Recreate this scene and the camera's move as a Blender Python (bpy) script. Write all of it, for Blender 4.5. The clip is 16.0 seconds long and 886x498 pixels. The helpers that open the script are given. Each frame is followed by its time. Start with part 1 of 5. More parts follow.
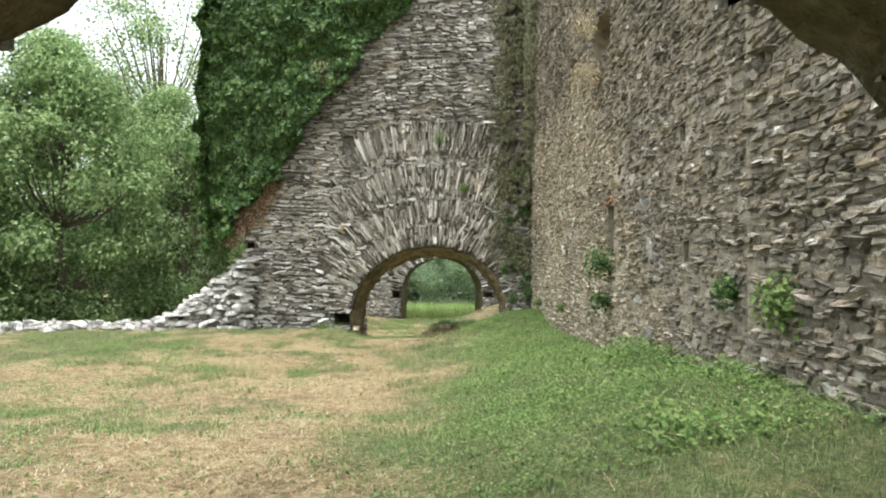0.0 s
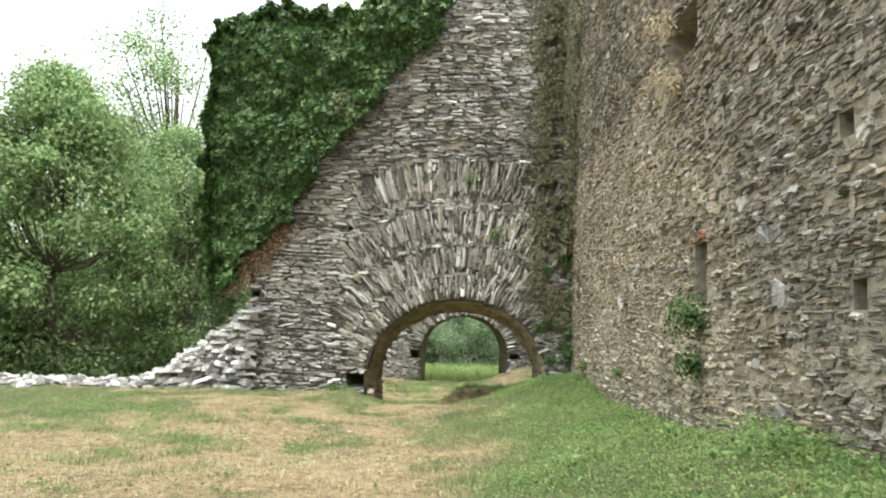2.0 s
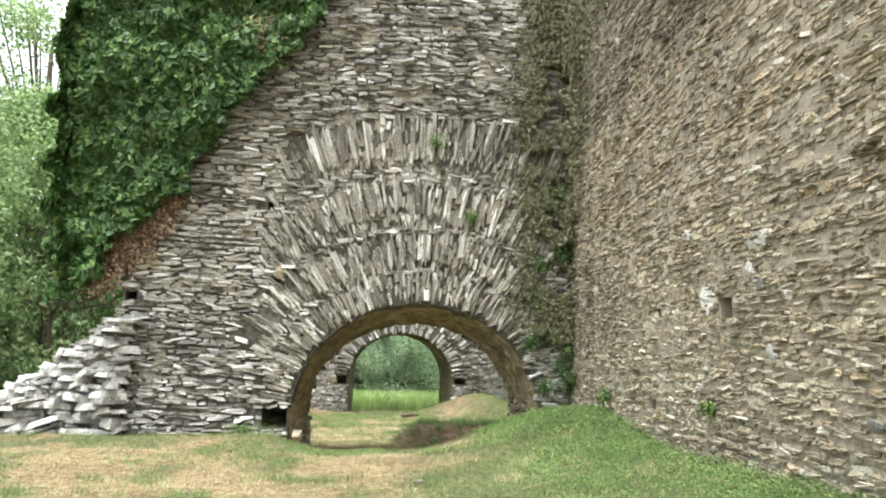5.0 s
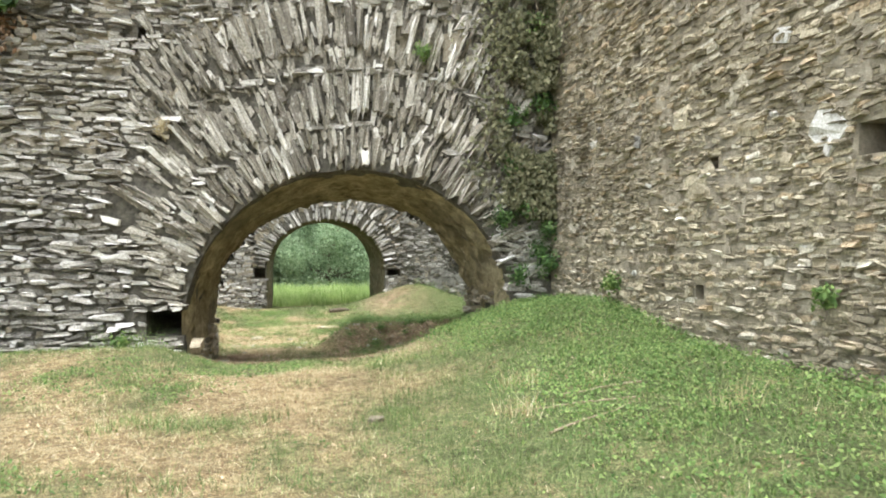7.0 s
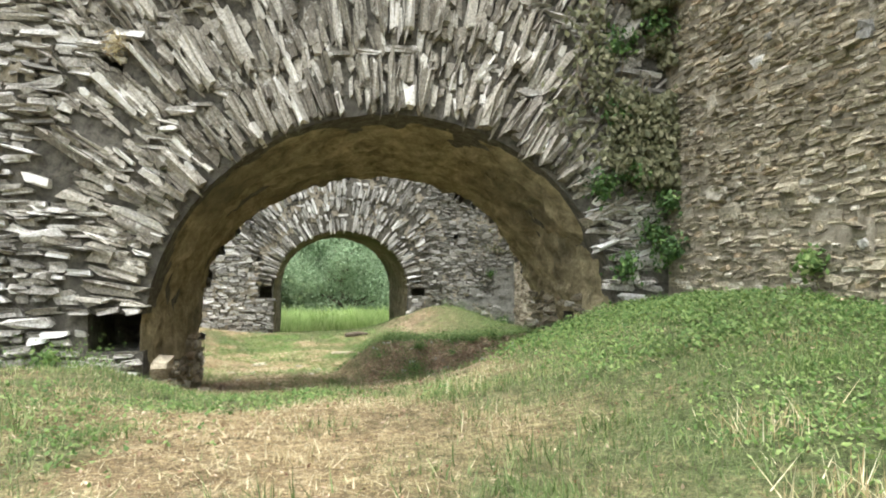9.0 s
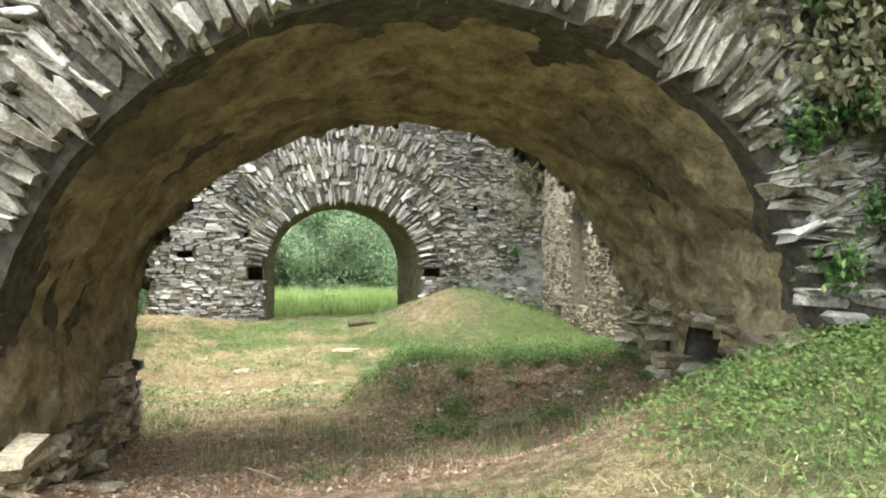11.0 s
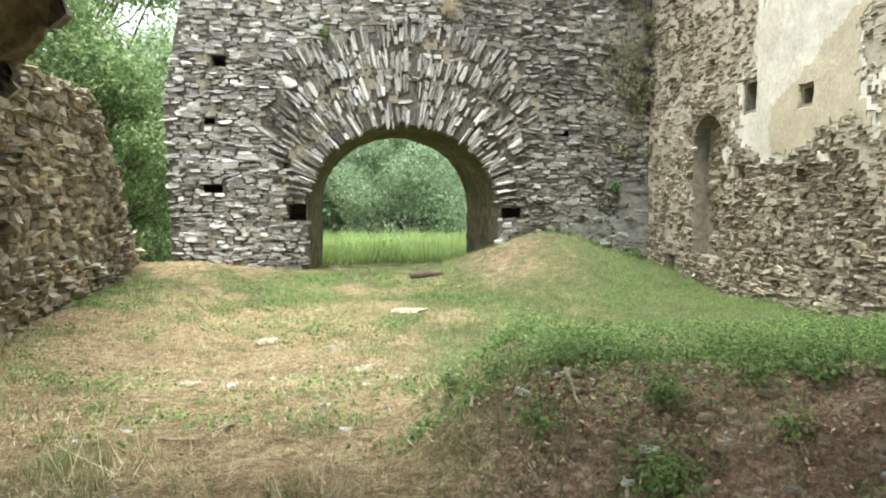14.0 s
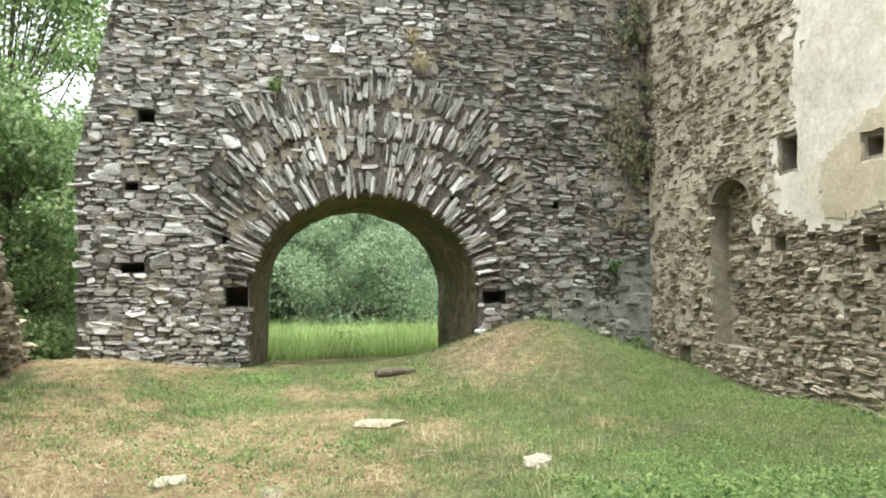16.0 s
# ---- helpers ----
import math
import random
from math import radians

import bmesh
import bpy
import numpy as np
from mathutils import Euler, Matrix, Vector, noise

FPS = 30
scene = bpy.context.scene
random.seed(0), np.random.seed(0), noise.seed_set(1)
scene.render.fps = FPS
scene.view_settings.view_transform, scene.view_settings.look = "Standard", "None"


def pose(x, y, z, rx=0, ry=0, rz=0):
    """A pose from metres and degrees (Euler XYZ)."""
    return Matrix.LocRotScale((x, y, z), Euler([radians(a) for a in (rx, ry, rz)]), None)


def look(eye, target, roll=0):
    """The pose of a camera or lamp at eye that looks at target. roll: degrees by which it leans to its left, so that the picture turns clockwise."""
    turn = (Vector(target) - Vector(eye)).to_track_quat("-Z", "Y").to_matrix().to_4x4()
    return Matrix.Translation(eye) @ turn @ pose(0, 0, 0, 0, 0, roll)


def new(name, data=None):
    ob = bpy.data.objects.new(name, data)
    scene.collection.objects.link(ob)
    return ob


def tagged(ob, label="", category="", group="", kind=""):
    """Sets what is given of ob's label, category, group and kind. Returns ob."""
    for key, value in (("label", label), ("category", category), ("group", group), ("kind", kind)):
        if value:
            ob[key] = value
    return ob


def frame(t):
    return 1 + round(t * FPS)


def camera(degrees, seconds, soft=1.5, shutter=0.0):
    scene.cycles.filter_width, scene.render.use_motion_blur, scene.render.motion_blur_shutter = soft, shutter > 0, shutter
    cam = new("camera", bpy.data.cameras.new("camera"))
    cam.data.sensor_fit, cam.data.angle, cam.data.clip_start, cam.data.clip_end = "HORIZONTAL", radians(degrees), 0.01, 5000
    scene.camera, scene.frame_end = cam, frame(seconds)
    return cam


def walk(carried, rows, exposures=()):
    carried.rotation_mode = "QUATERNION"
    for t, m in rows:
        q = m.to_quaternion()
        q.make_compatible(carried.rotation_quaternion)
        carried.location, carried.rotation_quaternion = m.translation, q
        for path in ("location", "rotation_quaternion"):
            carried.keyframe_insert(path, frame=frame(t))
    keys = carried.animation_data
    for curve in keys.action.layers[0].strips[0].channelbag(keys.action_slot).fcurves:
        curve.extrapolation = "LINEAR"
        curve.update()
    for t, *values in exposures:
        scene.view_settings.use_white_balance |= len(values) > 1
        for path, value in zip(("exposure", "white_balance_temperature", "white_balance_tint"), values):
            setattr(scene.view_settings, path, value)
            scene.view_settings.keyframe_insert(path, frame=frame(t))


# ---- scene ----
cam = camera(63.8, 16.0, 1.9)
METRES, EYE, TILT, LEAN, TURN = 23.0, 1.84, 1.0, 0.0, 0.0
SKY, SUN = 0.15, 1.1
ROWS = [
    (0.0, 0.0, 0.0, 0.0, -0.0, 0.0, -0.0),
    (0.5, -0.0017, 0.0261, -0.0037, 2.03, 0.96, -0.3),
    (1.0, -0.002, 0.0502, -0.0061, 5.96, 2.83, 0.01),
    (1.5, -0.0061, 0.0759, -0.0104, 5.43, 3.97, -0.84),
    (2.0, -0.013, 0.1003, -0.0087, 1.32, 4.88, -1.18),
    (2.5, -0.021, 0.1271, -0.0059, -0.99, 4.92, -1.26),
    (3.0, -0.0304, 0.1528, -0.0072, -5.66, 5.65, -2.63),
    (5.5, -0.0526, 0.3552, -0.0238, -5.91, 6.91, -0.61),
    (6.0, -0.052, 0.3912, -0.0257, -8.67, 4.05, -0.21),
    (6.5, -0.05, 0.4265, -0.0285, -9.96, -0.52, -0.12),
    (7.0, -0.053, 0.4544, -0.0322, -11.91, -1.65, -0.05),
    (7.5, -0.0544, 0.4864, -0.0388, -9.81, -0.61, -0.61),
    (8.0, -0.0561, 0.5176, -0.0469, -11.04, -1.16, -0.52),
    (8.5, -0.054, 0.5527, -0.0533, -11.4, 0.01, -0.12),
    (9.0, -0.0535, 0.5901, -0.0594, -11.11, 1.05, -0.02),
    (11.5, -0.0479, 0.7502, -0.0515, -11.06, -3.72, -0.04),
    (12.0, -0.0471, 0.774, -0.0531, -9.67, -6.88, -0.27),
    (12.5, -0.0449, 0.8012, -0.0548, -7.14, -7.62, -0.22),
    (13.0, -0.0441, 0.8264, -0.0578, -4.16, -6.71, -0.2),
    (13.5, -0.0437, 0.8527, -0.0629, -4.64, -7.12, -0.23),
    (14.0, -0.0433, 0.8768, -0.0682, -6.58, -5.6, -0.01),
    (14.5, -0.0422, 0.904, -0.0766, -9.33, -6.05, 0.29),
    (15.0, -0.0423, 0.9335, -0.082, -10.16, -4.07, 0.16),
    (15.5, -0.0417, 0.96, -0.0828, -9.86, -2.2, -0.62),
    (16.0, -0.0441, 0.9854, -0.0803, -10.27, 1.89, 0.05),
]
walk(cam, [(t, pose(0, 0, EYE, TILT, LEAN, TURN) @ pose(METRES * x, METRES * y, METRES * z, 90 + pitch, roll, yaw)) for t, x, y, z, yaw, pitch, roll in ROWS],
     [(0.0, 1.65, 6230, 8), (3.0, 1.85, 6230, 8), (5.5, 2.08, 6230, 8), (9.0, 2.02, 6230, 8), (12.0, 2.25, 6230, 7), (14.0, 2.15, 6230, 7), (16.0, 2.0, 6230, 7)])

# ---- world, sun, exposure ----
world = bpy.data.worlds.new("overcast_sky")
scene.world = world
world.use_nodes = True
wn = world.node_tree
sky = wn.nodes.new("ShaderNodeTexSky")
sky.sky_type, sky.sun_disc = "NISHITA", False
sky.sun_elevation, sky.sun_rotation = radians(78), radians(217)
sky.dust_density, sky.air_density = 4.0, 1.0
soft_sky = wn.nodes.new("ShaderNodeHueSaturation")
soft_sky.inputs["Saturation"].default_value = 0.12
wn.links.new(sky.outputs[0], soft_sky.inputs["Color"])
wn.links.new(soft_sky.outputs[0], wn.nodes["Background"].inputs["Color"])
wn.nodes["Background"].inputs["Strength"].default_value = SKY

sun = new("sun", bpy.data.lights.new("sun", "SUN"))
sun.data.energy, sun.data.angle, sun.data.color = SUN, radians(40), (1.0, 0.98, 0.95)
sun.matrix_world = look((0, 0, 30), (3.2, 4.2, 30 - 26))


# ---- material helpers ----
def node(nt, kind, **values):
    n = nt.nodes.new("ShaderNode" + kind)
    for key, value in values.items():
        n.inputs[key.replace("_", " ")].default_value = value
    return n


def wire(nt, a, out, b, slot):
    nt.links.new(a.outputs[out], b.inputs[slot])


def noise_tex(nt, where, scale, detail=4.0, rough=0.6, distort=0.0):
    n = node(nt, "TexNoise", Scale=scale, Detail=detail, Roughness=rough, Distortion=distort)
    nt.links.new(where, n.inputs["Vector"])
    return n


def ramp(nt, source, stops, kind="LINEAR"):
    n = nt.nodes.new("ShaderNodeValToRGB")
    n.color_ramp.interpolation = kind
    e = n.color_ramp.elements
    while len(e) < len(stops):
        e.new(0.5)
    for el, (at, col) in zip(e, stops):
        el.position = at
        el.color = (*col, 1) if isinstance(col, tuple) else (col, col, col, 1)
    nt.links.new(source, n.inputs["Fac"])
    return n.outputs["Color"]


def mixed(nt, fac, a, b, how="MIX"):
    n = nt.nodes.new("ShaderNodeMix")
    n.data_type, n.blend_type = "RGBA", how
    for slot, value in ((0, fac), (6, a), (7, b)):
        if isinstance(value, bpy.types.NodeSocket):
            nt.links.new(value, n.inputs[slot])
        elif slot == 0:
            n.inputs[0].default_value = value
        else:
            n.inputs[slot].default_value = (*value, 1)
    return n.outputs[2]


def start(name, rough=0.9):
    m = bpy.data.materials.new(name)
    m.use_nodes = True
    nt = m.node_tree
    bsdf = nt.nodes["Principled BSDF"]
    bsdf.inputs["Roughness"].default_value = rough
    bsdf.inputs["Specular IOR Level"].default_value = 0.25
    where = nt.nodes.new("ShaderNodeNewGeometry").outputs["Position"]
    return m, nt, bsdf, where


def finish(nt, bsdf, colour, heights=(), strength=0.5, distance=0.01):
    nt.links.new(colour, bsdf.inputs["Base Color"])
    last = None
    for h in heights:
        b = node(nt, "Bump", Strength=strength, Distance=distance)
        nt.links.new(h, b.inputs["Height"])
        if last:
            wire(nt, last, 0, b, "Normal")
        last = b
    if last:
        wire(nt, last, 0, bsdf, "Normal")


def chance(nt):
    """A random number for each piece, whether it is an object or an island of a joined mesh."""
    g, o, s, f = nt.nodes.new("ShaderNodeNewGeometry"), nt.nodes.new("ShaderNodeObjectInfo"), nt.nodes.new("ShaderNodeMath"), nt.nodes.new("ShaderNodeMath")
    f.operation = "FRACT"
    wire(nt, g, "Random Per Island", s, 0), wire(nt, o, "Random", s, 1), wire(nt, s, 0, f, 0)
    return f.outputs[0]


def stone_material(name, stops, lichen=(0.55, 0.55, 0.52), lichen_at=0.6, stain=(0.10, 0.095, 0.085), stain_at=0.55):
    m, nt, bsdf, where = start(name, 0.85)
    base = ramp(nt, chance(nt), stops)
    fine, mid, wide = noise_tex(nt, where, 38, 5, 0.7), noise_tex(nt, where, 9, 5, 0.65, 0.4), noise_tex(nt, where, 0.9, 4)
    base = mixed(nt, 0.8, base, ramp(nt, fine.outputs[0], [(0.32, 0.2), (0.68, 0.82)]), "OVERLAY")
    base = mixed(nt, ramp(nt, mid.outputs[0], [(lichen_at, 0.0), (lichen_at + 0.13, 0.75)]), base, lichen)
    base = mixed(nt, ramp(nt, wide.outputs[0], [(stain_at, 0.0), (stain_at + 0.2, 0.55)]), base, stain)
    base = mixed(nt, 0.5, base, ramp(nt, noise_tex(nt, where, 0.33, 5, 0.65).outputs[0], [(0.32, 0.28), (0.68, 0.74)]), "OVERLAY")
    finish(nt, bsdf, base, (fine.outputs[0], mid.outputs[0]), 0.85, 0.02)
    return m


def plain_material(name, dark, light, scale=6.0, spot=None, rough=0.9, bump=0.02, spot_at=0.6):
    m, nt, bsdf, where = start(name, rough)
    a, b, c = noise_tex(nt, where, scale, 6, 0.65, 0.3), noise_tex(nt, where, scale * 6, 5, 0.7), noise_tex(nt, where, scale * 0.17, 3)
    col = ramp(nt, a.outputs[0], [(0.3, dark), (0.7, light)])
    col = mixed(nt, 0.5, col, ramp(nt, b.outputs[0], [(0.3, 0.3), (0.7, 0.8)]), "OVERLAY")
    if spot:
        col = mixed(nt, ramp(nt, c.outputs[0], [(spot_at - 0.1, 0.0), (spot_at + 0.1, 0.8)]), col, spot)
    finish(nt, bsdf, col, (a.outputs[0], b.outputs[0]), 0.7, bump)
    return m


def leaf_material(name, stops, through_light=0.35, rough=0.55):
    m, nt, bsdf, where = start(name, rough)
    col = ramp(nt, chance(nt), stops)
    wide = noise_tex(nt, where, 0.5, 3)
    col = mixed(nt, 0.5, col, ramp(nt, wide.outputs[0], [(0.3, 0.3), (0.7, 0.72)]), "OVERLAY")
    nt.links.new(col, bsdf.inputs["Base Color"])
    tr, mx = nt.nodes.new("ShaderNodeBsdfTranslucent"), nt.nodes.new("ShaderNodeMixShader")
    nt.links.new(col, tr.inputs["Color"])
    mx.inputs[0].default_value = through_light
    wire(nt, bsdf, 0, mx, 1), wire(nt, tr, 0, mx, 2)
    wire(nt, mx, 0, nt.nodes["Material Output"], "Surface")
    return m


SLATE = stone_material("slate", [(0.0, (0.165, 0.154, 0.134)), (0.35, (0.31, 0.291, 0.252)), (0.7, (0.43, 0.41, 0.365)), (0.9, (0.58, 0.56, 0.52)), (1.0, (0.76, 0.745, 0.71))], (0.70, 0.69, 0.66), 0.58)
EDGE = stone_material("slate_edges", [(0.0, (0.15, 0.134, 0.108)), (0.3, (0.26, 0.238, 0.195)), (0.6, (0.34, 0.315, 0.262)), (0.85, (0.47, 0.445, 0.385)), (1.0, (0.74, 0.715, 0.65))], (0.72, 0.70, 0.64), 0.57, (0.15, 0.14, 0.12), 0.6)
WARM = stone_material("warm_slate", [(0.0, (0.16, 0.138, 0.098)), (0.4, (0.30, 0.262, 0.186)), (0.72, (0.41, 0.362, 0.262)), (0.8, (0.41, 0.32, 0.21)), (0.86, (0.38, 0.335, 0.245)), (1.0, (0.54, 0.505, 0.42))], (0.5, 0.47, 0.4), 0.62, (0.13, 0.115, 0.085))
PALE = stone_material("pale_slate", [(0.0, (0.18, 0.172, 0.154)), (0.35, (0.31, 0.298, 0.268)), (0.75, (0.45, 0.435, 0.395)), (1.0, (0.72, 0.705, 0.66))], (0.72, 0.71, 0.67), 0.57, (0.16, 0.15, 0.13), 0.58)
BROWN = stone_material("brown_stone", [(0.0, (0.15, 0.12, 0.085)), (0.4, (0.29, 0.24, 0.172)), (0.75, (0.40, 0.342, 0.255)), (1.0, (0.52, 0.46, 0.37))], (0.46, 0.42, 0.34), 0.63, (0.14, 0.11, 0.075))
WEATHERED = stone_material("weathered_slate", [(0.0, (0.11, 0.098, 0.078)), (0.4, (0.20, 0.18, 0.14)), (0.75, (0.28, 0.25, 0.195)), (0.85, (0.27, 0.22, 0.15)), (1.0, (0.46, 0.44, 0.39))], (0.42, 0.41, 0.36), 0.62, (0.11, 0.10, 0.075))
DAMP = stone_material("damp_slate", [(0.0, (0.12, 0.115, 0.10)), (0.4, (0.20, 0.192, 0.168)), (0.8, (0.28, 0.268, 0.236)), (1.0, (0.42, 0.408, 0.37))], (0.42, 0.41, 0.37), 0.62, (0.10, 0.105, 0.075), 0.54)
BRICK = stone_material("red_brick", [(0.0, (0.30, 0.13, 0.08)), (1.0, (0.42, 0.20, 0.12))], (0.45, 0.30, 0.22), 0.66)
MORTAR = plain_material("lime_mortar", (0.17, 0.15, 0.112), (0.40, 0.352, 0.265), 9, (0.17, 0.155, 0.12), 0.95, 0.03)
FLUSH = plain_material("flush_mortar", (0.22, 0.19, 0.138), (0.46, 0.41, 0.32), 11, (0.22, 0.20, 0.16), 0.95, 0.05)
GREY_MORTAR = plain_material("grey_mortar", (0.06, 0.055, 0.045), (0.24, 0.222, 0.182), 13, (0.09, 0.085, 0.07), 0.95, 0.06)
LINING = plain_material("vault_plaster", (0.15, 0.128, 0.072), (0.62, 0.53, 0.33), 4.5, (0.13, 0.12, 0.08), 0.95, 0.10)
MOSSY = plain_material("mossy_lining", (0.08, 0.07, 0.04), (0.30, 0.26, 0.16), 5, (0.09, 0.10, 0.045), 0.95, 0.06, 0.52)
PLASTER = plain_material("old_plaster", (0.52, 0.47, 0.37), (0.74, 0.69, 0.58), 2.2, (0.80, 0.77, 0.69), 0.9, 0.012, 0.56)
BEIGE = plain_material("beige_plaster", (0.46, 0.39, 0.28), (0.60, 0.525, 0.39), 3.1, (0.46, 0.39, 0.28), 0.92, 0.008, 0.56)
LIMEWASH = plain_material("worn_limewash", (0.33, 0.285, 0.21), (0.60, 0.54, 0.43), 7, (0.50, 0.45, 0.36), 0.95, 0.03)
EARTH = plain_material("crumbled_earth", (0.16, 0.12, 0.08), (0.34, 0.27, 0.19), 12)
BARK = plain_material("bark", (0.07, 0.055, 0.04), (0.17, 0.14, 0.10), 14)
# near-black green: the shade between ivy leaves, put into the colour
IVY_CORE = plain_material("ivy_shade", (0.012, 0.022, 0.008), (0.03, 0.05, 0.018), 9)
IVY_LEAF = leaf_material("ivy_leaf", [(0.0, (0.026, 0.058, 0.014)), (0.6, (0.058, 0.118, 0.029)), (0.9, (0.12, 0.20, 0.055)), (1.0, (0.21, 0.28, 0.10))], 0.22, 0.45)
TREE_LEAF = leaf_material("tree_leaf", [(0.0, (0.10, 0.175, 0.06)), (0.5, (0.21, 0.31, 0.12)), (1.0, (0.42, 0.50, 0.25))], 0.5)
# leaves of the distant trees, paled and greyed to paint in the haze
HAZY_LEAF = leaf_material("hazy_leaf", [(0.0, (0.15, 0.225, 0.12)), (0.5, (0.25, 0.345, 0.20)), (1.0, (0.38, 0.47, 0.30))], 0.5, 0.8)
WEED_LEAF = leaf_material("weed_leaf", [(0.0, (0.07, 0.13, 0.036)), (0.5, (0.15, 0.24, 0.07)), (1.0, (0.29, 0.37, 0.13))], 0.45)
GRASS = leaf_material("green_grass", [(0.0, (0.08, 0.13, 0.036)), (0.5, (0.15, 0.22, 0.072)), (1.0, (0.33, 0.37, 0.165))], 0.42)
MEADOW = leaf_material("meadow_grass", [(0.0, (0.20, 0.31, 0.085)), (0.5, (0.34, 0.46, 0.15)), (1.0, (0.52, 0.60, 0.29))], 0.5)
STRAW = leaf_material("dry_grass", [(0.0, (0.25, 0.175, 0.085)), (0.5, (0.44, 0.36, 0.20)), (1.0, (0.68, 0.61, 0.41))], 0.3)
LITTER = leaf_material("leaf_litter", [(0.0, (0.14, 0.08, 0.045)), (0.5, (0.32, 0.20, 0.12)), (1.0, (0.58, 0.48, 0.35))], 0.1, 0.8)
CREEPER = leaf_material("creeper_leaf", [(0.0, (0.07, 0.075, 0.035)), (0.5, (0.14, 0.14, 0.07)), (1.0, (0.26, 0.25, 0.15))], 0.25)
GREY_COAT = plain_material("grey_plaster", (0.16, 0.155, 0.138), (0.33, 0.32, 0.285), 9, (0.2, 0.2, 0.18), 0.95, 0.03)
DRY_TWIG = plain_material("dry_twig", (0.22, 0.17, 0.11), (0.42, 0.35, 0.25), 20)


# ---- mesh helpers ----
def part(name, mesh, material, parent=None, label="", category="", group="", kind=""):
    """Links a mesh or a bmesh as one object, under a parent if one is given."""
    if isinstance(mesh, bmesh.types.BMesh):
        bm, mesh = mesh, bpy.data.meshes.new(name)
        bm.to_mesh(mesh), bm.free()
    ob = new(name, mesh)
    if material and not mesh.materials:
        mesh.materials.append(material)
    ob.parent = parent
    return tagged(ob, label, category, group, kind)


def from_arrays(name, verts, faces):
    """A mesh from an array of places and one of equal-sided faces."""
    me = bpy.data.meshes.new(name)
    n, k = faces.shape
    me.vertices.add(len(verts)), me.loops.add(n * k), me.polygons.add(n)
    me.vertices.foreach_set("co", verts.astype(np.float32).ravel())
    me.loops.foreach_set("vertex_index", faces.astype(np.int32).ravel())
    me.polygons.foreach_set("loop_start", np.arange(0, n * k, k, dtype=np.int32))
    me.polygons.foreach_set("use_smooth", np.zeros(n, bool))
    me.update(calc_edges=True)
    return me


def prism(outline, y0, y1):
    """A solid from an outline in x and z, from y0 to y1."""
    bm = bmesh.new()
    a = [bm.verts.new((x, y0, z)) for x, z in outline]
    b = [bm.verts.new((x, y1, z)) for x, z in outline]
    bm.faces.new(a), bm.faces.new(b[::-1])
    for i in range(len(a)):
        j = (i + 1) % len(a)
        bm.faces.new((a[j], a[i], b[i], b[j]))
    bmesh.ops.recalc_face_normals(bm, faces=bm.faces)
    return bm


def box(x0, x1, y0, y1, z0, z1):
    return prism([(x0, z0), (x1, z0), (x1, z1), (x0, z1)], y0, y1)


def loft(rings):
    """A solid through rings of the same number of places."""
    bm = bmesh.new()
    made = [[bm.verts.new(p) for p in r] for r in rings]
    bm.faces.new(made[0]), bm.faces.new(made[-1][::-1])
    n = len(made[0])
    for a, b in zip(made, made[1:]):
        for i in range(n):
            bm.faces.new((a[(i + 1) % n], a[i], b[i], b[(i + 1) % n]))
    bmesh.ops.recalc_face_normals(bm, faces=bm.faces)
    return bm


def carve(name, bm, cutters, material, label, category="wall"):
    """A solid with the cutters taken out of it, as one mesh."""
    ob = part(name, bm, material)
    spare = []
    for c in cutters:
        cut = part("cutter", c, None)
        spare.append(cut)
        mod = ob.modifiers.new("cut", "BOOLEAN")
        mod.operation, mod.solver, mod.object = "DIFFERENCE", "EXACT", cut
    deps = bpy.context.evaluated_depsgraph_get()
    done = bpy.data.meshes.new_from_object(ob.evaluated_get(deps))
    ob.modifiers.clear()
    old, ob.data = ob.data, done
    bpy.data.meshes.remove(old)
    for cut in spare:
        me = cut.data
        bpy.data.objects.remove(cut)
        bpy.data.meshes.remove(me)
    done.materials.clear()
    done.materials.append(material)
    return tagged(ob, label, category, kind="structure")


def arch_ring(cx, cz, rx, rz, foot, y, n=26):
    """Places round an arched opening: up one jamb, over the arc, down the other."""
    arc = [(cx - rx * math.cos(math.pi * i / n), y, cz + rz * math.sin(math.pi * i / n)) for i in range(n + 1)]
    return [(cx - rx, y, foot), *arc, (cx + rx, y, foot)]


# ---- stones ----
RING = np.array([(-1, 0.3), (-0.87, -1), (0.83, -1), (1, -0.3), (0.88, 1), (-0.84, 1)])
SIDES = np.array([(0, 1, 7, 6), (1, 2, 8, 7), (2, 3, 9, 8), (3, 4, 10, 9), (4, 5, 11, 10), (5, 0, 6, 11), (6, 7, 8, 9), (6, 9, 10, 11)])


def unit_stones(n, rng, rugged=1.0):
    """n uneven slabs, one unit across, seated below 0 and with their face near 1."""
    ring = RING[None] + rng.normal(0, 0.16 * rugged, (n, 6, 2))
    back = np.concatenate([ring, np.full((n, 6, 1), -1.2)], 2)
    front = np.concatenate([ring * rng.uniform(0.74, 0.95, (n, 6, 1)), 1 + rng.normal(0, 0.32 * rugged, (n, 6, 1))], 2)
    return np.concatenate([back, front], 1)


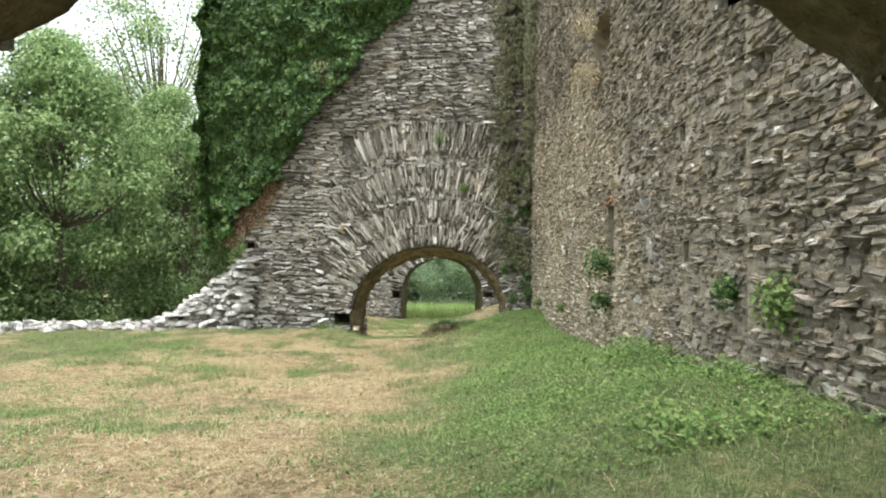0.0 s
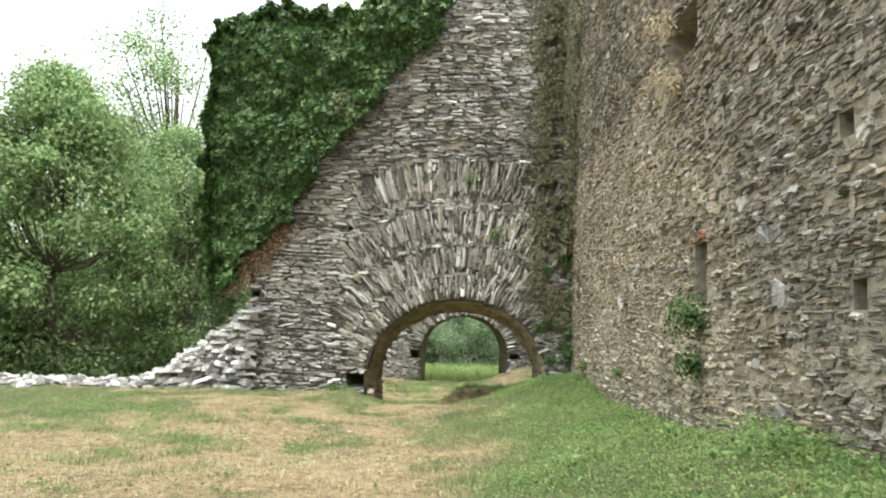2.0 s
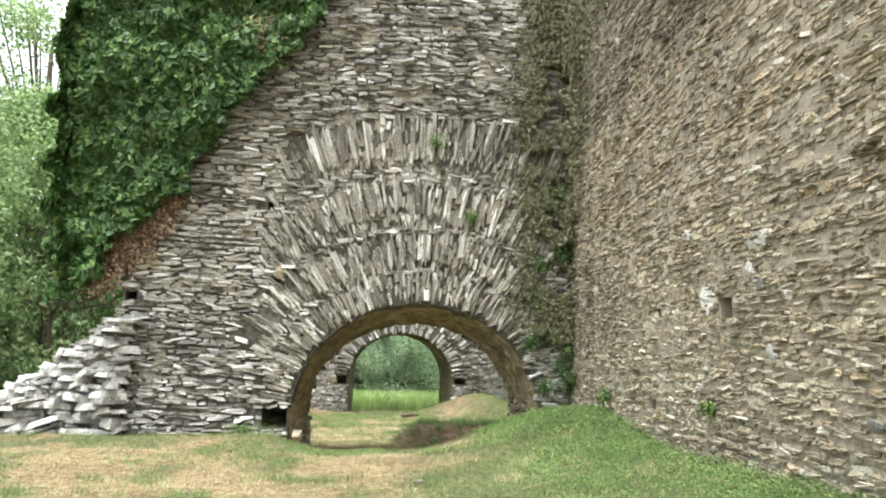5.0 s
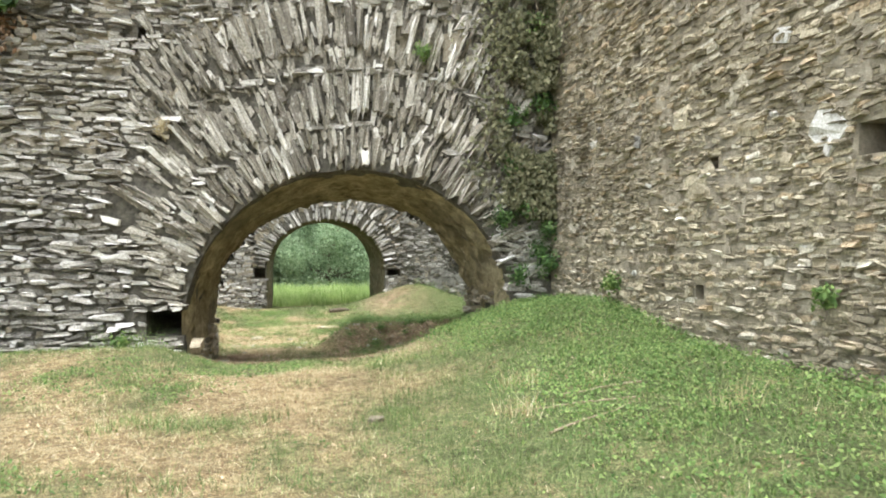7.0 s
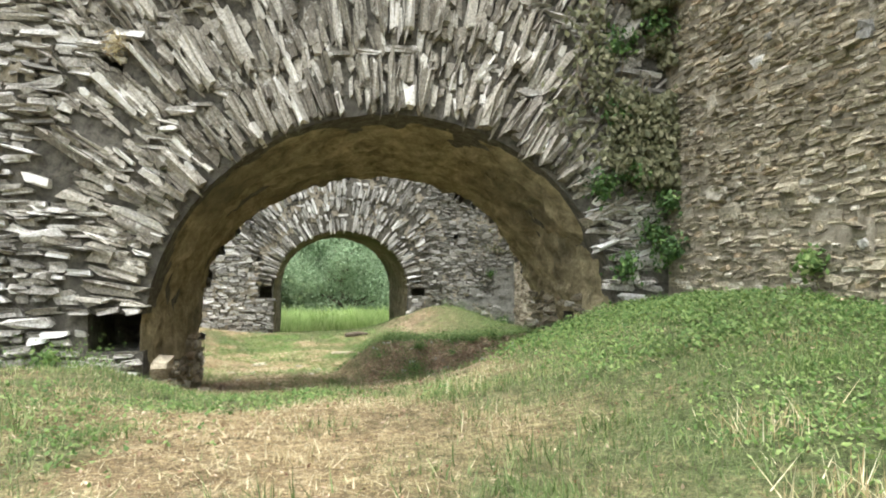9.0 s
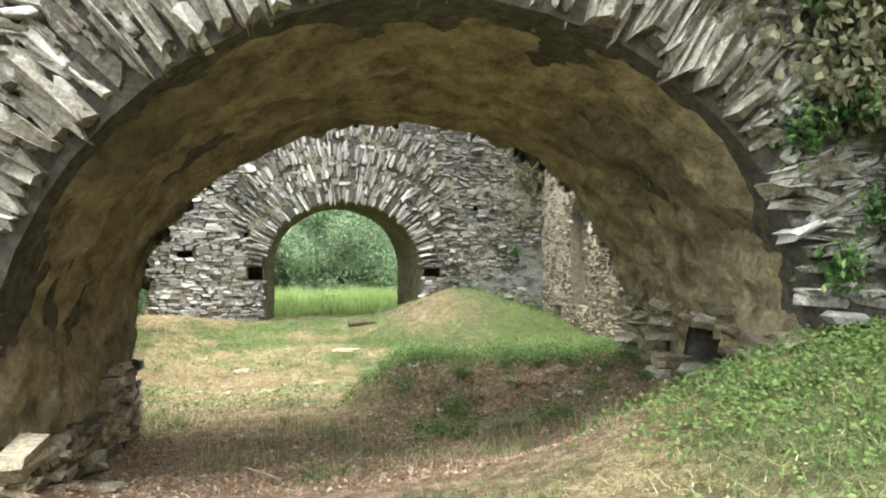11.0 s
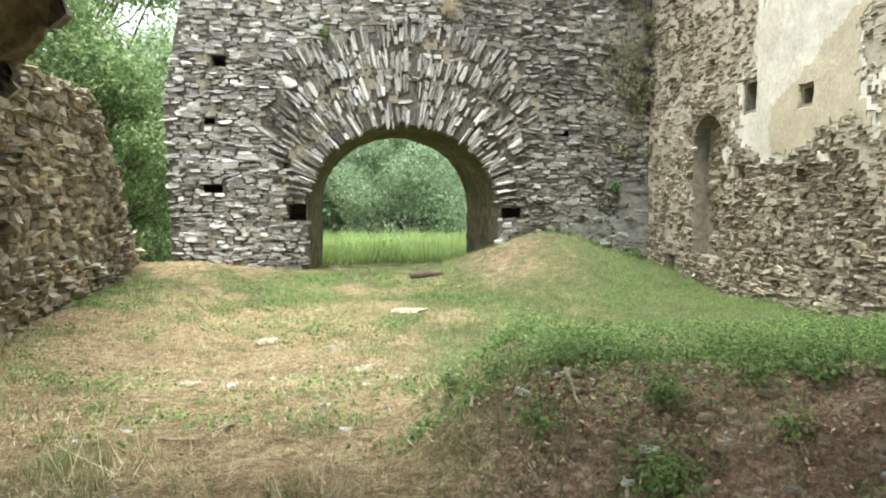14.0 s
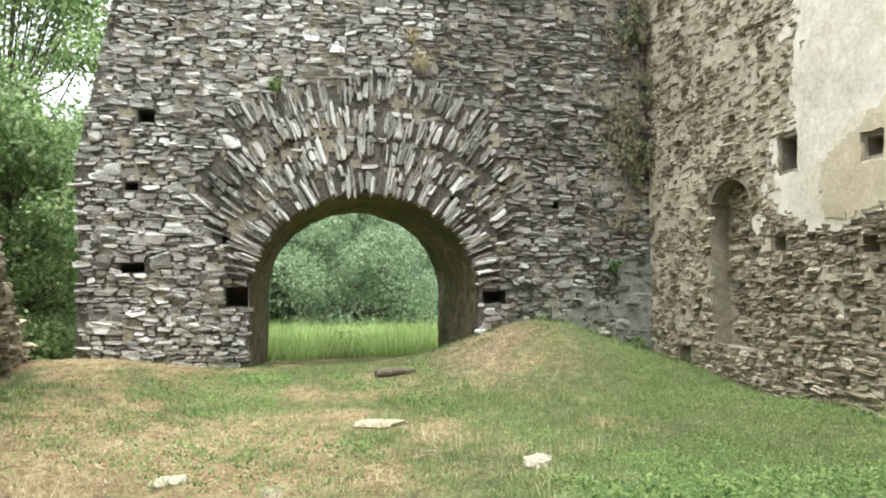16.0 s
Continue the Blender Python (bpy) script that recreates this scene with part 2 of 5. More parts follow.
class Wall:
    """The face of a wall: u along it, v up, w out of it."""

    def __init__(self, origin, along, out):
        self.o, self.a, self.n = np.array(origin, float), np.array(along, float), np.array(out, float)
        self.stones = []

    def put(self, u, v, half_u, half_v, proud, turn=0.0):
        self.stones.append((u, v, half_u, half_v, proud, turn))

    def courses(self, u0, u1, v0, v1, keep, rng, height=(0.04, 0.11), length=(0.10, 0.42), proud=(0.012, 0.05), wave=0.03, tilt=0.09):
        v = v0
        while v < v1:
            h = rng.uniform(*height)
            u = u0 + rng.uniform(-0.2, 0)
            ph = rng.uniform(0, 6.28)
            while u < u1:
                l = rng.uniform(*length) * (0.6 + 5 * h)
                mid, hh = u + l / 2, h * rng.uniform(0.75, 1.25)
                vv = v + h / 2 + wave * math.sin(mid * 0.9 + ph * 0.2) + rng.normal(0, 0.008)
                if keep(mid, vv, l / 2):
                    self.put(mid, vv, l / 2 * 0.97, hh / 2 * 0.95, rng.uniform(*proud) * (2.0 if rng.random() < 0.06 else 1.0), rng.normal(0, tilt))
                u += l * rng.uniform(0.98, 1.12)
            v += h * 0.92

    def build(self, parent, material, rng, near=lambda u, v: False, most=300, name="stone"):
        """The stones of one stretch as single parts, the others joined."""
        s = np.array(self.stones)
        pick = np.array([bool(near(u, v)) for u, v in s[:, :2]])
        pick &= np.cumsum(pick) <= most
        frame_m = Matrix(((self.a[0], 0, self.n[0], 0), (self.a[1], 0, self.n[1], 0), (0, 1, self.n[2], 0), (0, 0, 0, 1)))
        if pick.any():
            kinds = []
            for shape in unit_stones(24, rng):
                me = from_arrays(name, shape, SIDES)
                me.materials.append(material)
                kinds.append(me)
            for u, v, hu, hv, w, turn in s[pick]:
                at = self.o + self.a * u + np.array((0, 0, v))
                ob = part(name, kinds[int(rng.integers(24))], None, parent)
                ob.matrix_local = parent.matrix_world.inverted() @ Matrix.Translation(at) @ frame_m @ Matrix.Rotation(turn, 4, "Z") @ Matrix.Diagonal((hu, hv, w, 1))
        r = s[~pick]
        if len(r):
            loc = unit_stones(len(r), rng) * np.stack([r[:, 2], r[:, 3], r[:, 4]], 1)[:, None]
            c, sn = np.cos(r[:, 5])[:, None], np.sin(r[:, 5])[:, None]
            u = loc[..., 0] * c - loc[..., 1] * sn + r[:, 0, None]
            v = loc[..., 0] * sn + loc[..., 1] * c + r[:, 1, None]
            w = loc[..., 2]
            p = self.o + u[..., None] * self.a + w[..., None] * self.n
            p[..., 2] += v
            f = SIDES[None] + 12 * np.arange(len(r))[:, None, None]
            part("masonry", from_arrays("masonry", p.reshape(-1, 3), f.reshape(-1, 4)), material, parent, kind="stuff")


def scattered_stones(name, places, sizes, material, rng, parent=None, spin=6.28, **tags):
    """Loose stones, joined into one mesh: places, and half sizes in x, y and z."""
    n = len(places)
    loc = unit_stones(n, rng, 1.3)
    loc[..., 2] *= 0.8
    loc = loc * sizes[:, None]
    t = rng.uniform(0, spin, n)[:, None]
    x, y = loc[..., 0] * np.cos(t) - loc[..., 1] * np.sin(t), loc[..., 0] * np.sin(t) + loc[..., 1] * np.cos(t)
    tilt = rng.normal(0, 0.18, (n, 1))
    p = np.stack([x, y, loc[..., 2] + x * tilt], 2) + places[:, None]
    f = SIDES[None] + 12 * np.arange(n)[:, None, None]
    return part(name, from_arrays(name, p.reshape(-1, 3), f.reshape(-1, 4)), material, parent, **tags)


# ---- leaves and blades ----
def unit_rows(v):
    return v / np.maximum(np.linalg.norm(v, axis=-1, keepdims=True), 1e-9)


def leaf_mesh(name, at, facing, length, width, rng, droop=0.5):
    """Folded leaves, each two triangles over its midrib."""
    n = len(at)
    facing = unit_rows(facing + rng.normal(0, 0.45, (n, 3)))
    a = unit_rows(np.cross(facing, rng.normal(0, 1, (n, 3))) - droop * np.array([0, 0, 1]))
    b = unit_rows(np.cross(facing, a))
    l, w = (length * rng.uniform(0.6, 1.3, n))[:, None], (width * rng.uniform(0.6, 1.3, n))[:, None]
    v = np.stack([at - a * l / 2, at + b * w / 2 - facing * w * 0.15, at + a * l / 2, at - b * w / 2 - facing * w * 0.15], 1)
    k = 4 * np.arange(n)[:, None]
    f = np.concatenate([k + np.array([[0, 1, 2]]), k + np.array([[0, 2, 3]])])
    return from_arrays(name, v.reshape(-1, 3), f)


def blade_mesh(name, at, height, width, rng, lean=0.5):
    """Leaning blades of grass, one triangle each."""
    n = len(at)
    t = rng.uniform(0, 6.28, n)
    side = np.stack([np.cos(t), np.sin(t), np.zeros(n)], 1)
    bend = np.stack([-np.sin(t), np.cos(t), np.zeros(n)], 1) * (rng.normal(0, lean, n) * height * (1 + lean))[:, None]
    up = np.stack([np.zeros(n), np.zeros(n), height], 1)
    w = (width * rng.uniform(0.6, 1.4, n))[:, None] * side
    v = np.stack([at - w / 2, at + w / 2, at + up * 0.95 + bend], 1)
    return from_arrays(name, v.reshape(-1, 3), np.arange(3 * n).reshape(n, 3))


def tube(bm, a, b, ra, rb, sides=6):
    """A tapered limb from a to b, in bm."""
    a, b = Vector(a), Vector(b)
    q = (b - a).to_track_quat("Z", "Y")
    rings = []
    for p, r in ((a, ra), (b, rb)):
        rings.append([bm.verts.new(p + q @ Vector((r * math.cos(6.2832 * i / sides), r * math.sin(6.2832 * i / sides), 0))) for i in range(sides)])
    for i in range(sides):
        j = (i + 1) % sides
        bm.faces.new((rings[0][i], rings[0][j], rings[1][j], rings[1][i]))
    bm.faces.new(rings[1])
    bm.faces.new(rings[0][::-1])


# ---- ground ----
def step(a, b, x):
    t = np.clip((x - a) / (b - a), 0, 1)
    return t * t * (3 - 2 * t)


def lattice(x, y):
    """Smooth noise between -1 and 1 over a unit lattice."""
    x, y = np.asarray(x, float), np.asarray(y, float)
    i, j = np.floor(x), np.floor(y)
    u, v = x - i, y - j
    u, v = u * u * (3 - 2 * u), v * v * (3 - 2 * v)

    def corner(a, b):
        h = np.sin(a * 127.1 + b * 311.7 + 17.3) * 43758.5453
        return 2 * (h - np.floor(h)) - 1

    return (corner(i, j) * (1 - u) + corner(i + 1, j) * u) * (1 - v) + (corner(i, j + 1) * (1 - u) + corner(i + 1, j + 1) * u) * v


def wavy(x, y, s=1.0):
    """Uneven noise between about -1 and 1, at three sizes."""
    x, y = np.asarray(x, float) * s * 0.62, np.asarray(y, float) * s * 0.62
    return 0.75 * lattice(x, y) + 0.4 * lattice(x * 2.3 + 7, y * 2.3 - 3) + 0.22 * lattice(x * 5.1 - 11, y * 5.1 + 5)


def height(x, y):
    """The height of the ground."""
    x, y = np.asarray(x, float), np.asarray(y, float)
    z = np.interp(y, [-6, 0, 5, 8.5, 12, 18, 20, 21.8, 23.4, 26.5, 28.5, 32, 35, 40, 46, 60], [0.75, 0.7, 0.42, 0.1, -0.14, -0.1, -0.36, -0.58, -0.66, -1.02, -1.12, -1.2, -1.02, -1.35, -1.65, -2.6])
    out = step(21.4, 20.4, y)
    bank = np.interp(y, [0, 4, 8.5, 13, 16.4, 19, 21.5], [0.2, 0.5, 0.6, 0.48, 0.42, 0.75, 0.8])
    z = z + out * bank * step(-0.7, 2.4, x)
    z = z + out * 0.28 * step(-1.9, -3.0, x) * step(17.5, 19.8, y)
    edge = y + 0.3 * x + 0.22 * wavy(x, y, 2.1)
    shelf = step(22.7, 23.45, edge) * step(28.6, 24.6, y) * step(-1.0, -0.1, x + 0.25 * (24 - y) + 0.2 * wavy(y, x, 1.9))
    z = z + 0.44 * shelf + (1 - out) * step(23.4, 22.0, y) * 0.4 * step(0.3, 1.9, x)
    z = z + 0.75 * np.exp(-(((x - 2.9) / 1.7) ** 2 + ((y - 34.9) / 2.6) ** 2))
    z = z + 0.3 * step(-2.2, -4.6, x) * step(23, 26, y) * step(37, 34, y)
    z = z - 3.5 * step(-12.5, -20, x + 0.1 * (y - 19)) * step(60, 40, y) - 1.2 * step(-7, -12, x) * step(22, 28, y) * step(60, 40, y)
    return z + 0.035 * wavy(x, y) + 0.018 * wavy(x, y, 3.1)


def lane(x, y):
    """How dry and trodden the ground is, from 0 to 1."""
    x, y = np.asarray(x, float), np.asarray(y, float)
    edge = np.interp(y, [0, 6, 12, 17, 20, 24, 28, 32, 36], [-0.7, -0.6, -0.2, -0.2, 0.3, -0.6, -0.1, 0.9, 0.9])
    dry = step(0.7, -0.7, x - edge + 0.8 * wavy(x, y, 0.9))
    track = np.exp(-((x + 1.3 + 0.4 * wavy(y, y, 0.4)) / 0.75) ** 2)
    patch = step(-0.45, 0.35, wavy(x + 5, y * 0.8, 0.8) + 0.6 * wavy(x, y, 2.6) - 0.55 * track - 0.4 * step(17, 12, y) - 0.22 * step(23, 25, y) * step(1.0, -0.5, x))
    mound = np.exp(-(((x - 2.2) / 1.0) ** 2 + ((y - 34.2) / 1.5) ** 2))
    return np.clip(np.maximum(dry * (1 - 0.9 * patch), 0.4 * mound), 0, 1)


def bare(x, y):
    """Bare earth under the vault and on the broken bank."""
    x, y = np.asarray(x, float), np.asarray(y, float)
    rise = step(-0.9, -0.1, x)
    floor = step(19.9, 20.5, y + 0.2 * wavy(x, y, 2)) * step(23.3 + 0.45 * rise, 22.2 + 1.0 * rise, y + 0.3 * x * rise + (0.6 - 0.35 * rise) * wavy(x, y, 1.5)) * step(-4, -3, x)
    mound = 0.85 * np.exp(-(((x - 1.9) / 1.0) ** 2 + ((y - 34.0) / 1.7) ** 2)) * step(-0.7, 0.3, wavy(x, y, 2.2))
    return np.maximum(floor, mound)


def axis(*runs):
    return np.unique(np.concatenate([np.arange(a, b, s) for a, b, s in runs]).round(3))


gx = axis((-300, -60, 20), (-60, -10, 1.5), (-10, 7, 0.14), (7, 60, 2), (60, 301, 20))
gy = axis((-60, -7, 3), (-7, 38, 0.14), (38, 70, 0.8), (70, 320, 10))
GX, GY = np.meshgrid(gx, gy)
GZ = height(GX, GY)
ni, nj = len(gy), len(gx)
idx = np.arange(ni * nj).reshape(ni, nj)
quads = np.stack([idx[:-1, :-1], idx[:-1, 1:], idx[1:, 1:], idx[1:, :-1]], -1).reshape(-1, 4)
gmesh = from_arrays("ground", np.stack([GX, GY, GZ], -1).reshape(-1, 3), quads)
for key, fn in (("dry", lane), ("bare", bare)):
    at = gmesh.attributes.new(key, "FLOAT", "POINT")
    at.data.foreach_set("value", fn(GX, GY).astype(np.float32).ravel())
gmesh.polygons.foreach_set("use_smooth", np.ones(len(quads), bool))
gm, nt, bsdf, where = start("ground_soil", 0.95)
fine, mid, wide = noise_tex(nt, where, 60, 5, 0.75), noise_tex(nt, where, 7, 6, 0.7, 0.5), noise_tex(nt, where, 1.1, 4)
att = {}
for key in ("dry", "bare"):
    a = nt.nodes.new("ShaderNodeAttribute")
    a.attribute_name = key
    att[key] = a.outputs["Fac"]
clump = noise_tex(nt, where, 22, 6, 0.75, 0.8)
green = ramp(nt, mid.outputs[0], [(0.3, (0.06, 0.085, 0.03)), (0.7, (0.18, 0.20, 0.085))])
straw = ramp(nt, mid.outputs[0], [(0.28, (0.11, 0.09, 0.042)), (0.42, (0.23, 0.165, 0.085)), (0.55, (0.34, 0.26, 0.145)), (0.75, (0.44, 0.37, 0.225))])
earth = ramp(nt, mid.outputs[0], [(0.3, (0.14, 0.09, 0.052)), (0.5, (0.28, 0.195, 0.125)), (0.72, (0.45, 0.35, 0.24))])
broken = mixed(nt, ramp(nt, noise_tex(nt, where, 3.2, 6, 0.75, 0.6).outputs[0], [(0.5, 0.0), (0.68, 0.5)]), green, straw)
col = mixed(nt, att["dry"], broken, straw)
col = mixed(nt, att["bare"], col, earth)
col = mixed(nt, 0.8, col, ramp(nt, fine.outputs[0], [(0.32, 0.15), (0.68, 0.85)]), "OVERLAY")
col = mixed(nt, 0.75, col, ramp(nt, clump.outputs[0], [(0.34, 0.18), (0.66, 0.8)]), "OVERLAY")
col = mixed(nt, 0.4, col, ramp(nt, wide.outputs[0], [(0.3, 0.3), (0.7, 0.75)]), "OVERLAY")
finish(nt, bsdf, col, (fine.outputs[0], clump.outputs[0], mid.outputs[0]), 0.9, 0.04)
part("ground", gmesh, gm, None, "sloping meadow ground with dry trodden grass and bare earth", "ground", kind="structure")


# ---- walls ----
rng = np.random.default_rng(5)

# the first vaulted wall: its front at y 20.47, its back at 22.9
FRONT, BACK = 20.47, 22.9
A1 = dict(cx=-0.34, cz=0.14, rx=2.31, rz=2.14)
B1 = dict(cx=-0.32, cz=0.06, rx=2.24, rz=2.01)
outline = [(2.6, -2), (2.6, 10.6), (-0.2, 10.6), (-1.3, 9.75), (-4.0, 6.4), (-5.9, 3.5), (-5.6, 2.05), (-6.25, 1.5), (-7.0, 0.9), (-7.5, 0.35), (-7.6, -2)]
hole = loft([arch_ring(**A1, foot=-3, y=FRONT - 0.02), arch_ring(**B1, foot=-3, y=BACK + 0.02)])
sockets = [(-3.12, -2.4, 0.02, 0.36), (1.95, 2.5, 0.12, 0.42), (-5.62, -5.42, 2.2, 2.38), (-3.05, -2.85, 2.55, 2.7), (-3.2, -3.05, 3.95, 4.1)]
jamb_niche = loft([[(x, 21.66 - 0.29 * math.cos(math.pi * i / 10), 0.12 + 0.17 * math.sin(math.pi * i / 10)) for i in range(11)] + [(x, 21.95, -0.03), (x, 21.37, -0.03)] for x in (1.5, 2.4)])
arch_wall = carve("wall_1", prism(outline, FRONT, BACK), [hole, jamb_niche, box(-8, 2.62, FRONT + 0.9, BACK + 0.1, 4.6, 12)] + [box(a, b, FRONT - 0.1, FRONT + 0.95, c, d) for a, b, c, d in sockets], GREY_MORTAR, "ruined grey slate wall with a wide arched passage and ivy")


def in_socket(x, z, r, holes):
    return any(a - r * 0.7 < x < b + r * 0.7 and c - 0.02 < z < d + 0.02 for a, b, c, d in holes)


# fans of slates on edge over the arch: inner and outer reach, first and last angle
FANS1 = [(0.0, 0.58, 33, 172), (0.7, 1.38, 38, 156), (1.56, 2.36, 47, 130), (2.72, 3.72, 60, 116)]


def fan_at(x, z, a, fans):
    dx, dz = (x - a["cx"]) / a["rx"], (z - a["cz"]) / a["rz"]
    q = math.hypot(dx, dz)
    reach = (q - 1) * (a["rx"] + a["rz"]) / 2
    ang = math.degrees(math.atan2(dz, dx))
    return reach, ang, (dz > 0 and q < 1.0) or (dz <= 0 and abs(dx) < 1.0) or any(r0 - 0.03 < reach < r1 + 0.01 and p < ang < s for r0, r1, p, s in fans)


def fans(face, a, spans, rng, flip=1, slab=(0.04, 0.125), proud=(0.05, 0.13), limit=2.5):
    """Slates set on edge round an arch, in rings, some sunk deep between the others."""
    for r0, r1, p, s in spans:
        ang = p
        swing = rng.uniform(0, 6.28)
        while ang < s:
            w = rng.uniform(*slab) * (1.0 if rng.random() < 0.7 else 0.6)
            r = (a["rx"] + a["rz"]) / 2 + r0
            ang += math.degrees(w / r) / 2
            t = math.radians(ang) + rng.normal(0, 0.05)
            rise = 0.09 * math.sin(ang * 0.11 + swing) * min(1.0, max(r0, 0) * 2) + rng.normal(0, 0.025)
            whole = rng.random() < 0.72
            for k in range(0 if rng.random() < 0.07 else 1 if whole else 2):
                l = (r1 - r0) * (rng.uniform(0.68, 1.05) if whole else rng.uniform(0.32, 0.52))
                mid = rise + r0 + (rng.uniform(-0.01, 0.05) if r0 <= 0.1 else rng.uniform(-0.04, 0.07)) + l / 2 + (0 if k == 0 else (r1 - r0) * 0.5)
                x, z = a["cx"] + (a["rx"] + mid) * math.cos(t), a["cz"] + (a["rz"] + mid) * math.sin(t)
                out = rng.uniform(0.02, 0.06) if rng.random() < 0.35 else rng.uniform(*proud)
                if x < limit:
                    face.put(x * flip, z, l / 2, w / 2 * 1.02, out, (t if flip > 0 else math.pi - t) + rng.normal(0, 0.05))
            ang += math.degrees(w / r) / 2 * rng.uniform(0.4, 0.85)


front = Wall((0, FRONT, 0), (1, 0, 0), (0, -1, 0))


def keep_front(x, z, r):
    slope = np.interp(x, [-5.9, -4.0, -1.3, -0.2], [3.5, 6.4, 9.75, 10.6])
    if x + r > 2.58 or x < -7.5 or z < -0.6 or z > 10.55 or (x < 0.2 and z > slope + 0.1 and x > -5.4) or (x <= -5.4 and z > np.interp(x, [-7.6, -7.0, -6.25, -5.7, -5.4], [0.35, 0.95, 1.55, 2.1, 4.0])):
        return False
    return not in_socket(x, z, r, sockets) and not fan_at(x, z, A1, FANS1)[2]


front.courses(-7.6, 2.6, -0.5, 11.4, keep_front, rng, (0.028, 0.095), (0.09, 0.42), (0.01, 0.075), 0.06, 0.12)
for k in range(520):
    x, z, hu = rng.uniform(-6.3, 2.2), rng.uniform(0, 10.4), rng.uniform(0.08, 0.24)
    if keep_front(x, z, hu) and keep_front(x - hu, z, 0.05) and keep_front(x + hu, z, 0.05):
        front.put(x, z, hu, rng.uniform(0.025, 0.06), rng.uniform(0.05, 0.1), rng.normal(0, 0.06))
front.stones = [s for s in front.stones if s[0] < 2.55]
n_course = len(front.stones)
fans(front, A1, FANS1, rng)
fan_face = Wall((0, FRONT, 0), (1, 0, 0), (0, -1, 0))
fan_face.stones = front.stones[n_course:]
front.stones = front.stones[:n_course]
front.build(arch_wall, SLATE, rng, lambda u, v: -4.6 < u < -2.2 and v < 1.4)
for k in range(2800):
    t, reach = math.radians(rng.uniform(14, 168)), rng.uniform(0.16, 3.6)
    if abs(math.degrees(t) - 90) < 80 - 17 * reach:
        x, z = A1["cx"] + (A1["rx"] + reach) * math.cos(t), A1["cz"] + (A1["rz"] + reach) * math.sin(t)
        if x < 2.45:
            fan_face.put(x, z, rng.uniform(0.05, 0.17), rng.uniform(0.015, 0.045), rng.uniform(0.015, 0.055), t + rng.normal(0, 0.14))
fan_face.stones.sort(key=lambda s: -s[4])
fan_face.build(arch_wall, EDGE, rng, lambda u, v: v < 3.4, name="voussoir")


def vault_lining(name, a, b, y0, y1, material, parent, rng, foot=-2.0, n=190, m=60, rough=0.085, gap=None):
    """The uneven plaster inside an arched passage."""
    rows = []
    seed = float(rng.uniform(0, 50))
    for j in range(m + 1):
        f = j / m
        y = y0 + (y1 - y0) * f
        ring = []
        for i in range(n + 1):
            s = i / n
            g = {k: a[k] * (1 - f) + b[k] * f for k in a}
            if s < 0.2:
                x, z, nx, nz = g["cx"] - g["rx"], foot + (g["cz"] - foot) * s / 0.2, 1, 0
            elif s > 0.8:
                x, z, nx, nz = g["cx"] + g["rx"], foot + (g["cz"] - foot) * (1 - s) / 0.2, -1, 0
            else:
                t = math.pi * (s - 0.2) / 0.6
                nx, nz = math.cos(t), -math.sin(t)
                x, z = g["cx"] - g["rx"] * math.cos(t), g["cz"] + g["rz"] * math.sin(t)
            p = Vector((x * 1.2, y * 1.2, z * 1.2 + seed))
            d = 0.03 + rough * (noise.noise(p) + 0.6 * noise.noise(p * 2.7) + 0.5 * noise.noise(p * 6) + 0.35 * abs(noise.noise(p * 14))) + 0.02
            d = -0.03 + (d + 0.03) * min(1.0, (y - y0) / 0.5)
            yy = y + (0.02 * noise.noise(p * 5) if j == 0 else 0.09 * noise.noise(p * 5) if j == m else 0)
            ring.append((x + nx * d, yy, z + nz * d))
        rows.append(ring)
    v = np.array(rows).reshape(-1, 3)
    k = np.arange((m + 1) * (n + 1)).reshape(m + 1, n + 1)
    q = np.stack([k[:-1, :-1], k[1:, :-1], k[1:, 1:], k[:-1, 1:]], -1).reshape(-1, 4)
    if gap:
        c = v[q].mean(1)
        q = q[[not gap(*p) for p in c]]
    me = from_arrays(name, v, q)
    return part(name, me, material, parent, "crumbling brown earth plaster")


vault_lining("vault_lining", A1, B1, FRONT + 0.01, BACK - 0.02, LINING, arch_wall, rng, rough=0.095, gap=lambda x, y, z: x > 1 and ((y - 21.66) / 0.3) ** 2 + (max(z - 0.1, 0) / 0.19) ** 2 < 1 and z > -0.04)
rear = Wall((0, BACK, 0), (-1, 0, 0), (0, 1, 0))
fans(rear, B1, [(-0.08, 0.36, 5, 178)], rng, -1, (0.04, 0.11), (0.02, 0.08))
for k in range(11):
    for sgn in (-1, 1):
        rear.put(0.3 + sgn * 2.24, -0.85 + k * 0.09, rng.uniform(0.05, 0.12), 0.044, rng.uniform(0.03, 0.08), rng.normal(0, 0.05))
rear.build(arch_wall, SLATE, rng, lambda u, v: True)
for sgn in (-1, 1):
    jamb = Wall((-0.3 + sgn * 2.19, 0, 0), (0, 1, 0), (-sgn, 0, 0))
    tall = 0.5 if sgn > 0 else -0.1
    jamb.courses(FRONT + 0.05, BACK - 0.05, -0.9, 0.9, lambda u, v, r: v < tall + 0.3 * float(wavy(u, sgn, 2.5)) and not (sgn > 0 and abs(u - 21.66) < 0.3 + r * 0.8 and -0.06 < v < 0.31), rng, (0.035, 0.13), (0.1, 0.36), (0.03, 0.09) if sgn > 0 else (0.02, 0.06))
    jamb.build(arch_wall, WARM, rng)

